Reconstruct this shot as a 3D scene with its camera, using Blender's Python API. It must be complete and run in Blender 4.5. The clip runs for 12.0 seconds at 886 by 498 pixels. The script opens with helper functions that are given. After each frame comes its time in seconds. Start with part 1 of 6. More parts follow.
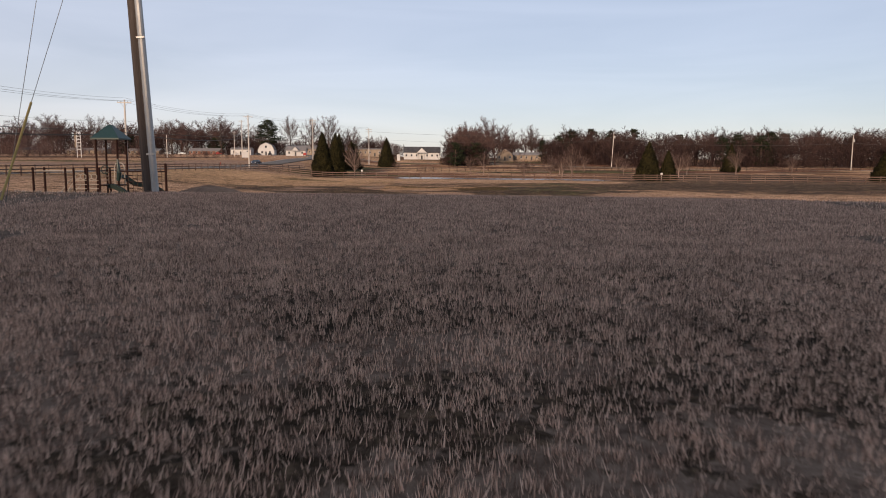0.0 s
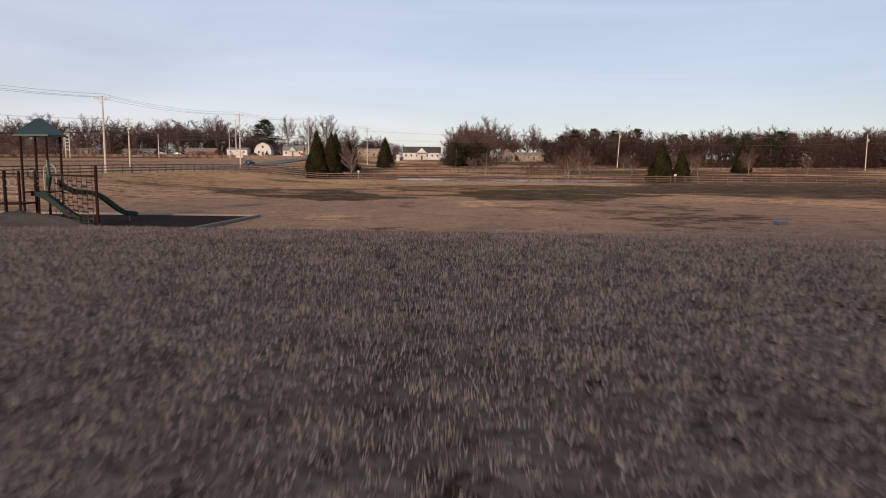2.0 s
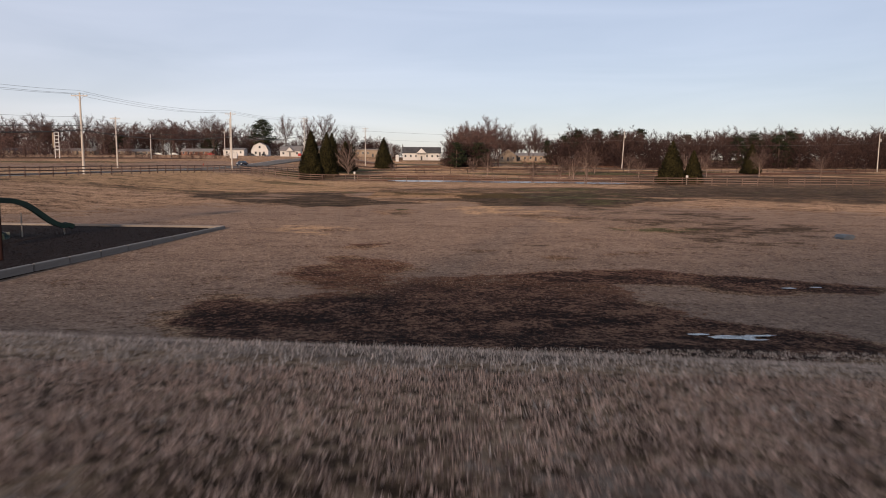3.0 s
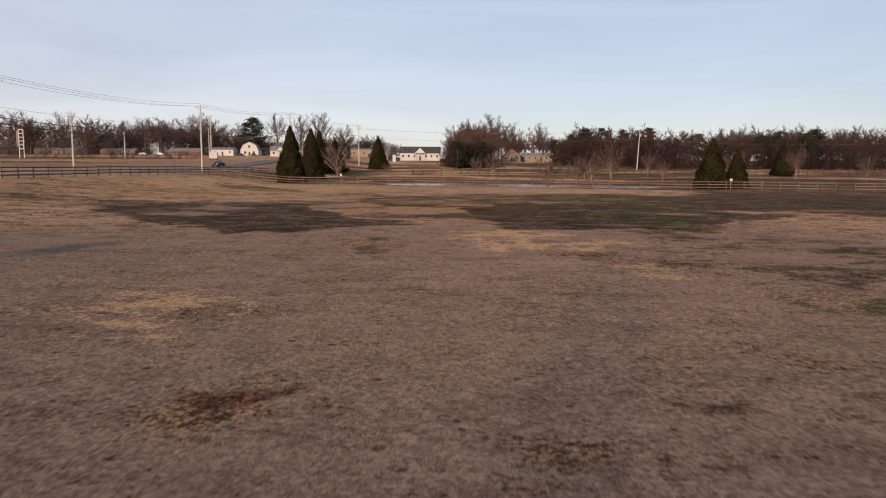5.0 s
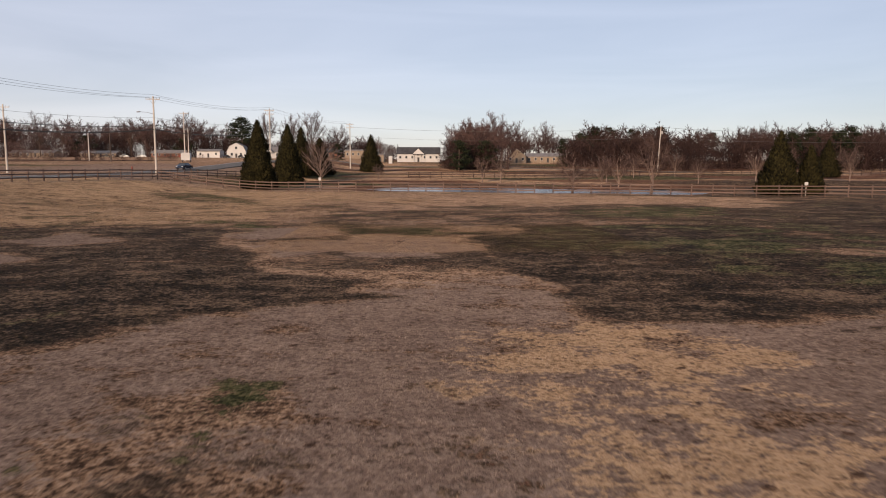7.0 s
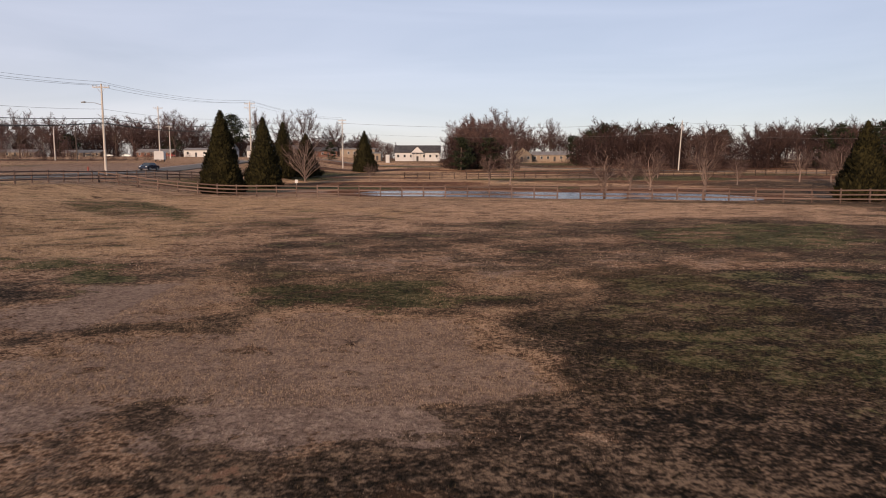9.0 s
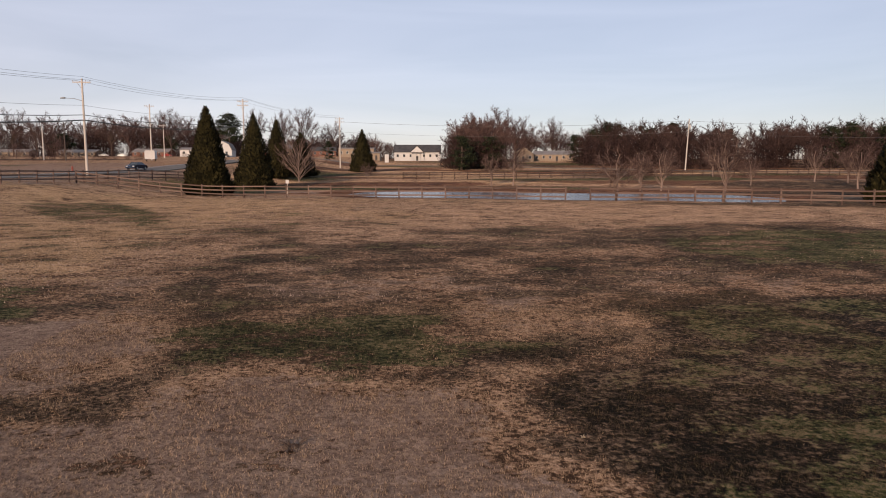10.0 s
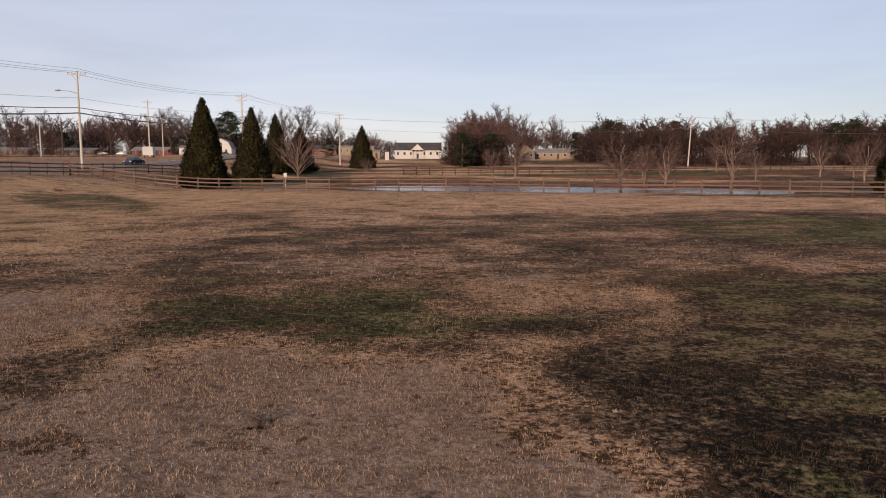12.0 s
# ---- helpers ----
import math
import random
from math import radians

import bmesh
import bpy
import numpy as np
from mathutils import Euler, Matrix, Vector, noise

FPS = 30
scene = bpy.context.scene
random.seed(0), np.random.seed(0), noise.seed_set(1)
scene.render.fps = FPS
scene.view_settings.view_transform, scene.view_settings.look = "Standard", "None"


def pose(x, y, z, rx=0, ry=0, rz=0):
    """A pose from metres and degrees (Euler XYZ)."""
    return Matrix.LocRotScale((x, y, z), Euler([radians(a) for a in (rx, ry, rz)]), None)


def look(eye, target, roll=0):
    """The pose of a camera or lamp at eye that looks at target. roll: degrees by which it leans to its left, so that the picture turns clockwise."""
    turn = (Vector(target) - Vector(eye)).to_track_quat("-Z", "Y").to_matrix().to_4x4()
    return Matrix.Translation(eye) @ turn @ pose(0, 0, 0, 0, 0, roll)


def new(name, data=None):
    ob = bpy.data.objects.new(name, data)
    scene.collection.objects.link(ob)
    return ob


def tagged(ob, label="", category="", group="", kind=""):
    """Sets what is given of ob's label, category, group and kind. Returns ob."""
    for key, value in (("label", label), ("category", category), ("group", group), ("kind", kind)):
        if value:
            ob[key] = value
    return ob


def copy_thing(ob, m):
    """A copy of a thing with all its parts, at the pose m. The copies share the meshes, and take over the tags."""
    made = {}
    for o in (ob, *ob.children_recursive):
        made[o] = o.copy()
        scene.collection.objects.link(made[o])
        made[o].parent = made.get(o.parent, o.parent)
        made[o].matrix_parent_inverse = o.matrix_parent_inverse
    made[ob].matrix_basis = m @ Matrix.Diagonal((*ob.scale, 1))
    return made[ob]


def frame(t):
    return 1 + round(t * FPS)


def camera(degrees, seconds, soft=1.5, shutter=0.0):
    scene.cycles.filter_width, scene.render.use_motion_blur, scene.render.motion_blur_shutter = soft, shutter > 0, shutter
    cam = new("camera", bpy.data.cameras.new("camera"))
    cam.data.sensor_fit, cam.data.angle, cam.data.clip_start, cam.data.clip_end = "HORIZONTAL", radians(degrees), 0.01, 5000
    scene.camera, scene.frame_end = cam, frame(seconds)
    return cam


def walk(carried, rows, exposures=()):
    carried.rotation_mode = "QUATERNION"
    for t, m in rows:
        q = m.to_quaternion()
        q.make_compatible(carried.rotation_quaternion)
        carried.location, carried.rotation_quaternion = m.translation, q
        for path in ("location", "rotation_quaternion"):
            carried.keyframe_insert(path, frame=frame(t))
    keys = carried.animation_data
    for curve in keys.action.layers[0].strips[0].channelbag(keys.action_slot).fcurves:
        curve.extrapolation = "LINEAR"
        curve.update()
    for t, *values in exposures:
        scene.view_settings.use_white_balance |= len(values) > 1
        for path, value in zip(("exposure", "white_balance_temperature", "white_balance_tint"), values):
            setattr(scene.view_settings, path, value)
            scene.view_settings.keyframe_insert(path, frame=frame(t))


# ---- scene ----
cam = camera(64.0, 12.0, soft=1.0, shutter=0.2)
# seconds, x, y, z, yaw, pitch, roll
PATH = [
    (0.0, 0.00, 0.00, 3.80, -0.07, -6.95, -0.35),
    (0.5, -0.03, 1.33, 3.81, -0.05, -6.95, -0.35),
    (1.0, -0.07, 3.15, 3.85, -0.04, -6.95, -0.35),
    (1.5, -0.09, 5.51, 3.87, -0.04, -6.95, -0.35),
    (2.0, -0.10, 8.43, 3.89, -0.05, -6.94, -0.35),
    (2.5, -0.05, 11.59, 3.91, -0.04, -6.92, -0.35),
    (3.0, 0.03, 15.42, 3.96, -0.02, -6.90, -0.34),
    (3.2, 0.06, 17.14, 3.98, -0.01, -6.89, -0.33),
    (3.8, 0.09, 22.82, 4.02, -0.01, -6.87, -0.35),
    (4.4, 0.04, 29.30, 4.03, -0.03, -6.87, -0.40),
    (5.0, 0.01, 36.21, 4.02, -0.04, -6.87, -0.38),
    (5.5, 0.01, 42.05, 4.01, -0.03, -6.86, -0.31),
    (6.0, 0.01, 48.12, 4.01, -0.02, -6.82, -0.25),
    (6.5, -0.01, 54.11, 3.99, -0.02, -6.78, -0.20),
    (7.0, -0.01, 59.86, 3.93, -0.02, -6.73, -0.14),
    (7.7, -0.05, 67.54, 3.92, -0.02, -6.72, -0.08),
    (8.4, -0.12, 74.18, 3.98, -0.01, -6.77, -0.04),
    (9.0, -0.14, 78.69, 3.97, 0.01, -6.80, -0.02),
    (9.5, -0.12, 81.90, 3.91, 0.03, -6.80, 0.00),
    (10.0, -0.09, 84.25, 3.87, 0.04, -6.80, 0.00),
    (10.5, -0.17, 85.48, 3.70, 0.06, -6.82, 0.01),
    (11.0, -0.20, 85.78, 3.48, 0.07, -6.82, 0.02),
    (11.5, -0.15, 85.75, 3.25, 0.08, -6.82, 0.02),
    (12.0, -0.12, 85.71, 3.01, 0.08, -6.81, 0.01),
]
walk(cam, [(t, pose(x, y, z, 90 + p, 0, yw) @ pose(0, 0, 0, 0, 0, -r)) for t, x, y, z, yw, p, r in PATH],
     exposures=[(0.0, 0.0, 6500, 11), (7.0, 0.0, 6550, 11.5), (9.0, 0.0, 6580, 13.5), (12.0, 0.0, 6580, 13.5)])

# ---- light: clear sky with thin haze near sunset, sun low behind the flight ----
SUN_FROM = Vector((-0.30, -0.93, 0.245)).normalized()
world = bpy.data.worlds.new("sky_world")
scene.world = world
world.use_nodes = True
wn = world.node_tree
wn.nodes.clear()
sky = wn.nodes.new("ShaderNodeTexSky")
sky.sky_type, sky.sun_disc = "NISHITA", False
sky.sun_elevation = math.asin(SUN_FROM.z)
sky.sun_rotation = math.atan2(SUN_FROM.x, SUN_FROM.y)
sky.air_density, sky.dust_density, sky.ozone_density = 1.0, 0.2, 4.0
bg = wn.nodes.new("ShaderNodeBackground")
bg.inputs["Strength"].default_value = 0.056
wn.links.new(sky.outputs[0], bg.inputs["Color"])
# thin high cloud over the whole sky, drawn out into faint wisps
wco = wn.nodes.new("ShaderNodeTexCoord")
wmap = wn.nodes.new("ShaderNodeMapping")
wmap.inputs["Scale"].default_value = (1.2, 1.2, 9.0)
wn.links.new(wco.outputs["Generated"], wmap.inputs["Vector"])
wisp = wn.nodes.new("ShaderNodeTexNoise")
wisp.inputs["Scale"].default_value, wisp.inputs["Detail"].default_value, wisp.inputs["Distortion"].default_value = 1.6, 6, 0.6
wn.links.new(wmap.outputs["Vector"], wisp.inputs["Vector"])
thick = wn.nodes.new("ShaderNodeMapRange")
thick.inputs["From Min"].default_value, thick.inputs["From Max"].default_value = 0.3, 0.75
thick.inputs["To Min"].default_value, thick.inputs["To Max"].default_value = 0.42, 0.55
wn.links.new(wisp.outputs["Fac"], thick.inputs["Value"])
veil = wn.nodes.new("ShaderNodeBackground")
# the haze is rosier towards the horizon
axes = wn.nodes.new("ShaderNodeSeparateXYZ")
wn.links.new(wco.outputs["Generated"], axes.inputs[0])
rise = wn.nodes.new("ShaderNodeMapRange")
rise.inputs["From Max"].default_value = 0.42
wn.links.new(axes.outputs["Z"], rise.inputs["Value"])
haze = wn.nodes.new("ShaderNodeMix")
haze.data_type = "RGBA"
haze.inputs[6].default_value, haze.inputs[7].default_value = (0.98, 0.83, 0.87, 1), (0.79, 0.885, 0.95, 1)
wn.links.new(rise.outputs["Result"], haze.inputs[0])
wn.links.new(haze.outputs[2], veil.inputs["Color"])
# a little brighter on the sun's side
glow = wn.nodes.new("ShaderNodeMapRange")
glow.inputs["From Min"].default_value, glow.inputs["From Max"].default_value = -1.0, 1.0
glow.inputs["To Min"].default_value, glow.inputs["To Max"].default_value = 1.16, 0.84
wn.links.new(axes.outputs["X"], glow.inputs["Value"])
power = wn.nodes.new("ShaderNodeMath")
power.operation = "MULTIPLY"
wn.links.new(thick.outputs["Result"], power.inputs[0])
wn.links.new(glow.outputs["Result"], power.inputs[1])
wn.links.new(power.outputs[0], veil.inputs["Strength"])
both = wn.nodes.new("ShaderNodeAddShader")
wn.links.new(bg.outputs[0], both.inputs[0])
wn.links.new(veil.outputs[0], both.inputs[1])
wout = wn.nodes.new("ShaderNodeOutputWorld")
wn.links.new(both.outputs[0], wout.inputs["Surface"])
sun = new("sun", bpy.data.lights.new("sun", "SUN"))
sun.data.energy, sun.data.angle, sun.data.color = 4.6, radians(3.5), (1.0, 0.72, 0.48)
sun.matrix_world = look(SUN_FROM * 300, (0, 0, 0))


# ---- materials ----
def nodes_of(name):
    m = bpy.data.materials.new(name)
    m.use_nodes = True
    t = m.node_tree
    return m, t, t.nodes["Principled BSDF"]


def noise_node(t, vec, scale, detail=4.0, rough=0.55):
    n = t.nodes.new("ShaderNodeTexNoise")
    n.inputs["Scale"].default_value, n.inputs["Detail"].default_value = scale, detail
    n.inputs["Roughness"].default_value = rough
    t.links.new(vec, n.inputs["Vector"])
    return n.outputs["Fac"]


def ramp(t, fac, stops):
    r = t.nodes.new("ShaderNodeValToRGB")
    e = r.color_ramp.elements
    while len(e) < len(stops):
        e.new(0.5)
    for k, (at, c) in zip(e, stops):
        k.position, k.color = at, (*c, 1)
    t.links.new(fac, r.inputs["Fac"])
    return r.outputs["Color"]


def maths(t, op, a, b=None, c=None, clamp=False):
    n = t.nodes.new("ShaderNodeMath")
    n.operation, n.use_clamp = op, clamp
    for i, v in enumerate((a, b, c)):
        if v is None:
            continue
        if isinstance(v, (int, float)):
            n.inputs[i].default_value = v
        else:
            t.links.new(v, n.inputs[i])
    return n.outputs[0]


def mixc(t, fac, a, b, blend="MIX"):
    n = t.nodes.new("ShaderNodeMix")
    n.data_type, n.blend_type = "RGBA", blend
    for key, v in ((0, fac), (6, a), (7, b)):
        if isinstance(v, (int, float)):
            n.inputs[key].default_value = v
        elif isinstance(v, tuple):
            n.inputs[key].default_value = (*v, 1)
        else:
            t.links.new(v, n.inputs[key])
    return n.outputs[2]


def bump(t, bsdf, height, strength, distance):
    b = t.nodes.new("ShaderNodeBump")
    b.inputs["Strength"].default_value, b.inputs["Distance"].default_value = strength, distance
    t.links.new(height, b.inputs["Height"])
    t.links.new(b.outputs["Normal"], bsdf.inputs["Normal"])


def plain(name, dark, light, scale=6.0, rough=0.8, metal=0.0, relief=0.3, depth=0.01, island=0.0, stretch=(1, 1, 1)):
    """A two-scale procedural surface between two colours; island: how much pieces differ."""
    m, t, b = nodes_of(name)
    co = t.nodes.new("ShaderNodeTexCoord").outputs["Object"]
    if stretch != (1, 1, 1):
        mp = t.nodes.new("ShaderNodeMapping")
        mp.inputs["Scale"].default_value = stretch
        t.links.new(co, mp.inputs["Vector"])
        co = mp.outputs["Vector"]
    coarse, fine = noise_node(t, co, scale * 0.25, 3), noise_node(t, co, scale * 3, 5, 0.65)
    fac = maths(t, "ADD", maths(t, "MULTIPLY", coarse, 0.6), maths(t, "MULTIPLY", fine, 0.4))
    if island:
        g = t.nodes.new("ShaderNodeNewGeometry").outputs["Random Per Island"]
        o = t.nodes.new("ShaderNodeObjectInfo").outputs["Random"]
        both = maths(t, "FRACT", maths(t, "ADD", g, o))
        fac = maths(t, "ADD", fac, maths(t, "MULTIPLY", maths(t, "SUBTRACT", both, 0.5), island))
    t.links.new(ramp(t, fac, ((0.3, dark), (0.7, light))), b.inputs["Base Color"])
    b.inputs["Roughness"].default_value, b.inputs["Metallic"].default_value = rough, metal
    b.inputs["Specular IOR Level"].default_value = 0.12 if rough > 0.75 and not metal else 0.5
    if relief:
        bump(t, b, fine, relief, depth)
    return m


BOARD = plain("weathered_fence_board", (0.066, 0.043, 0.037), (0.165, 0.114, 0.097), 5, 0.85, island=0.35, stretch=(0.3, 4, 4))
DARK_BOARD = plain("dark_stained_fence_board", (0.03, 0.02, 0.017), (0.085, 0.06, 0.052), 5, 0.85, island=0.35, stretch=(0.3, 4, 4))
POLE_WOOD = plain("weathered_pole_wood", (0.35, 0.315, 0.29), (0.56, 0.51, 0.475), 3, 0.85, stretch=(6, 6, 0.4))
DARK_POLE = plain("dark_treated_pole", (0.045, 0.036, 0.033), (0.115, 0.092, 0.084), 3, 0.85, stretch=(8, 8, 0.4), depth=0.02)
GREY_METAL = plain("galvanised_metal", (0.30, 0.30, 0.31), (0.45, 0.45, 0.46), 8, 0.5, 0.6, 0.1)
CABLE = plain("black_cable", (0.012, 0.012, 0.013), (0.03, 0.03, 0.032), 3, 0.6, relief=0)
ALU_CABLE = plain("aluminium_cable", (0.07, 0.07, 0.075), (0.13, 0.13, 0.135), 3, 0.5, relief=0)
INSULATOR = plain("grey_porcelain", (0.22, 0.22, 0.24), (0.35, 0.35, 0.37), 9, 0.3, relief=0)
BARK = plain("grey_brown_bark", (0.045, 0.031, 0.027), (0.11, 0.08, 0.067), 5, 0.9, island=0.25, depth=0.02)
PALE_BARK = plain("pale_birch_bark", (0.12, 0.083, 0.072), (0.27, 0.20, 0.172), 4, 0.85, island=0.2)
TWIG = plain("red_brown_twigs", (0.046, 0.0265, 0.0245), (0.128, 0.080, 0.073), 1.0, 0.9, relief=0, island=0.4)
PALE_TWIG = plain("pinkish_brown_twigs", (0.046, 0.028, 0.0255), (0.120, 0.077, 0.069), 1.0, 0.9, relief=0, island=0.4)
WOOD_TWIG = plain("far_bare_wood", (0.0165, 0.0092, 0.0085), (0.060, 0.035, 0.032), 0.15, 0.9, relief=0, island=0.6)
# darker copy of the twig colour, with the wood's shade put into it
SHADED_TWIG = plain("shaded_bare_wood", (0.024, 0.0142, 0.0132), (0.076, 0.047, 0.043), 0.3, 0.9, relief=0, island=0.5)
CEDAR = plain("dark_cedar_foliage", (0.007, 0.007, 0.0032), (0.035, 0.030, 0.0115), 2.2, 0.8, relief=0, island=0.55)
PINE = plain("pine_needles", (0.010, 0.014, 0.008), (0.034, 0.040, 0.021), 1.2, 0.8, relief=0, island=0.5)
ASPHALT = plain("worn_asphalt", (0.085, 0.072, 0.066), (0.165, 0.142, 0.13), 1.5, 0.8, depth=0.01)
PAINT_YELLOW = plain("yellow_road_paint", (0.40, 0.27, 0.03), (0.60, 0.42, 0.07), 6, 0.7, relief=0)
PAINT_WHITE = plain("white_road_paint", (0.5, 0.5, 0.5), (0.75, 0.75, 0.73), 6, 0.7, relief=0)
MULCH = plain("dark_rubber_mulch", (0.005, 0.003, 0.0032), (0.024, 0.014, 0.0135), 22, 1.0, relief=1.0, depth=0.05, island=0.6)
TIMBER = plain("grey_plastic_timber", (0.12, 0.10, 0.092), (0.22, 0.188, 0.172), 4, 0.7, stretch=(0.5, 4, 4))
WHITE_SIDING = plain("white_siding", (0.38, 0.37, 0.38), (0.51, 0.50, 0.51), 1.2, 0.6, relief=0.1)
TAN_SIDING = plain("tan_siding", (0.17, 0.125, 0.09), (0.27, 0.205, 0.155), 1.2, 0.7, relief=0.1)
BRICK_RED = plain("red_brick", (0.13, 0.062, 0.046), (0.22, 0.11, 0.085), 5, 0.85)
ROOF_DARK = plain("dark_shingle_roof", (0.035, 0.035, 0.04), (0.085, 0.08, 0.085), 2, 0.85)
ROOF_GREY = plain("grey_shingle_roof", (0.13, 0.12, 0.12), (0.23, 0.21, 0.21), 2, 0.85)
GLASS = plain("window_glass", (0.02, 0.024, 0.03), (0.05, 0.055, 0.065), 1, 0.08, relief=0)
MOUND_STRAW = plain("grey_brown_grass_blades", (0.19, 0.121, 0.096), (0.83, 0.565, 0.445), 9, 0.9, relief=0, island=0.6)
DARK_GRASS = plain("dark_weedy_blades", (0.012, 0.0105, 0.006), (0.098, 0.071, 0.042), 6, 0.9, relief=0, island=0.7)
SLOPE_STRAW = plain("bleached_grass_blades", (0.26, 0.20, 0.166), (0.76, 0.59, 0.50), 7, 0.9, relief=0, island=0.6)
FIELD_STRAW = plain("lawn_grass_blades", (0.25, 0.182, 0.146), (0.43, 0.317, 0.256), 7, 0.95, relief=0, island=0.4)
GOLD_STRAW = plain("golden_grass_blades", (0.14, 0.090, 0.048), (0.40, 0.27, 0.155), 5, 0.9, relief=0, island=0.6)
STRAW = plain("dry_grass_blades", (0.06, 0.037, 0.024), (0.42, 0.29, 0.20), 6, 0.9, relief=0, island=0.7)


def ground_material():
    """Dormant lawn: straw, darker thatch, green weeds, bare clay with painted sun warmth, and mud, by painted cover
    plus grain.
    """
    m, t, b = nodes_of("dormant_grass_ground")
    co = t.nodes.new("ShaderNodeTexCoord").outputs["Object"]
    cover = t.nodes.new("ShaderNodeVertexColor")
    cover.layer_name = "cover"
    sep = t.nodes.new("ShaderNodeSeparateColor")
    t.links.new(cover.outputs["Color"], sep.inputs["Color"])
    soil = t.nodes.new("ShaderNodeVertexColor")
    soil.layer_name = "soil"
    sep2 = t.nodes.new("ShaderNodeSeparateColor")
    t.links.new(soil.outputs["Color"], sep2.inputs["Color"])
    mid, tuft = noise_node(t, co, 0.9, 6, 0.65), noise_node(t, co, 11, 3, 0.6)
    clump, fine = noise_node(t, co, 4.5, 5, 0.7), noise_node(t, co, 28, 4, 0.7)
    # growth that differs over metres, with detail down to single tufts
    lay = t.nodes.new("ShaderNodeMapping")
    lay.inputs["Scale"].default_value, lay.inputs["Rotation"].default_value = (0.7, 1.25, 1.0), (0, 0, 0.12)
    t.links.new(co, lay.inputs["Vector"])
    growth = noise_node(t, lay.outputs["Vector"], 0.55, 9, 0.76)
    worn = noise_node(t, lay.outputs["Vector"], 0.16, 9, 0.74)

    def off(v, k):
        return maths(t, "MULTIPLY", maths(t, "SUBTRACT", v, 0.5), k)

    def total(*vs):
        s = vs[0]
        for v in vs[1:]:
            s = maths(t, "ADD", s, v)
        return s

    def mask(attr, soft=0.08, grain=1.25):
        sure = maths(t, "MULTIPLY_ADD", attr, 1.7, -0.35)
        v = total(sure, off(clump, grain), off(tuft, grain), off(mid, 2.6), off(growth, 3.4), off(worn, 1.6))
        r = t.nodes.new("ShaderNodeMapRange")
        r.interpolation_type = "SMOOTHSTEP"
        t.links.new(v, r.inputs["Value"])
        r.inputs["From Min"].default_value, r.inputs["From Max"].default_value = 0.5 - soft, 0.5 + soft
        return r.outputs["Result"]

    cell = t.nodes.new("ShaderNodeTexVoronoi")
    cell.inputs["Scale"].default_value = 15
    t.links.new(co, cell.inputs["Vector"])
    spark = t.nodes.new("ShaderNodeSeparateColor")
    t.links.new(cell.outputs["Color"], spark.inputs["Color"])
    even = sep2.outputs[1]
    fine_tone = total(off(clump, 1.6), off(tuft, 1.7), off(fine, 1.2), off(spark.outputs[0], 0.35))
    broad_tone = total(off(mid, 1.3), off(growth, 1.9), off(worn, 0.8))
    fine_tone = maths(t, "MULTIPLY", fine_tone, maths(t, "MULTIPLY_ADD", even, -0.52, 1.0))
    broad_tone = maths(t, "MULTIPLY", broad_tone, maths(t, "MULTIPLY_ADD", even, -0.75, 1.0))
    tone = total(fine_tone, broad_tone, 0.54)
    straw = ramp(t, tone, ((0.24, (0.040, 0.0225, 0.0142)), (0.42, (0.157, 0.094, 0.060)), (0.58, (0.275, 0.173, 0.115)), (0.78, (0.43, 0.288, 0.20))))
    pale = ramp(t, tone, ((0.16, (0.046, 0.0285, 0.022)), (0.38, (0.138, 0.0925, 0.073)), (0.56, (0.188, 0.130, 0.104)), (0.82, (0.31, 0.224, 0.181))))
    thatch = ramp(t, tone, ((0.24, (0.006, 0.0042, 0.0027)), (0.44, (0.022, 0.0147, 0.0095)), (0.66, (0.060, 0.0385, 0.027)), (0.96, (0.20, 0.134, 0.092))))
    green = ramp(t, tone, ((0.30, (0.0075, 0.0088, 0.0042)), (0.50, (0.027, 0.030, 0.0112)), (0.72, (0.066, 0.064, 0.026)), (0.97, (0.17, 0.125, 0.075))))
    clay_sun = ramp(t, tone, ((0.24, (0.08, 0.047, 0.027)), (0.46, (0.25, 0.156, 0.092)), (0.72, (0.44, 0.292, 0.185))))
    mud = ramp(t, tone, ((0.30, (0.0088, 0.0037, 0.0027)), (0.50, (0.032, 0.0133, 0.0094)), (0.67, (0.080, 0.036, 0.0245)), (0.84, (0.18, 0.102, 0.069))))
    sedge = ramp(t, tone, ((0.26, (0.019, 0.0085, 0.0056)), (0.48, (0.068, 0.031, 0.0195)), (0.74, (0.165, 0.085, 0.053))))
    c = mixc(t, mask(sep2.outputs[1]), straw, pale)
    c = mixc(t, mask(sep.outputs[2]), c, clay_sun)
    c = mixc(t, mask(sep2.outputs[2]), c, sedge)
    # single dark tufts, a hand wide
    dots = t.nodes.new("ShaderNodeTexVoronoi")
    dots.inputs["Scale"].default_value = 3.2
    bent = t.nodes.new("ShaderNodeVectorMath")
    bent.operation = "MULTIPLY_ADD"
    t.links.new(clump, bent.inputs[0])
    bent.inputs[1].default_value = (0.35, 0.25, 0)
    t.links.new(co, bent.inputs[2])
    t.links.new(bent.outputs["Vector"], dots.inputs["Vector"])
    pick = t.nodes.new("ShaderNodeSeparateColor")
    t.links.new(dots.outputs["Color"], pick.inputs["Color"])
    reach = maths(t, "MULTIPLY", maths(t, "SUBTRACT", pick.outputs[1], 0.56), 0.6)
    single = maths(t, "MULTIPLY", maths(t, "GREATER_THAN", maths(t, "ADD", reach, off(tuft, 0.5)), dots.outputs["Distance"]), 0.88)
    c = mixc(t, single, c, mixc(t, 0.5, thatch, sedge))
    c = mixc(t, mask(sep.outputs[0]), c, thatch)
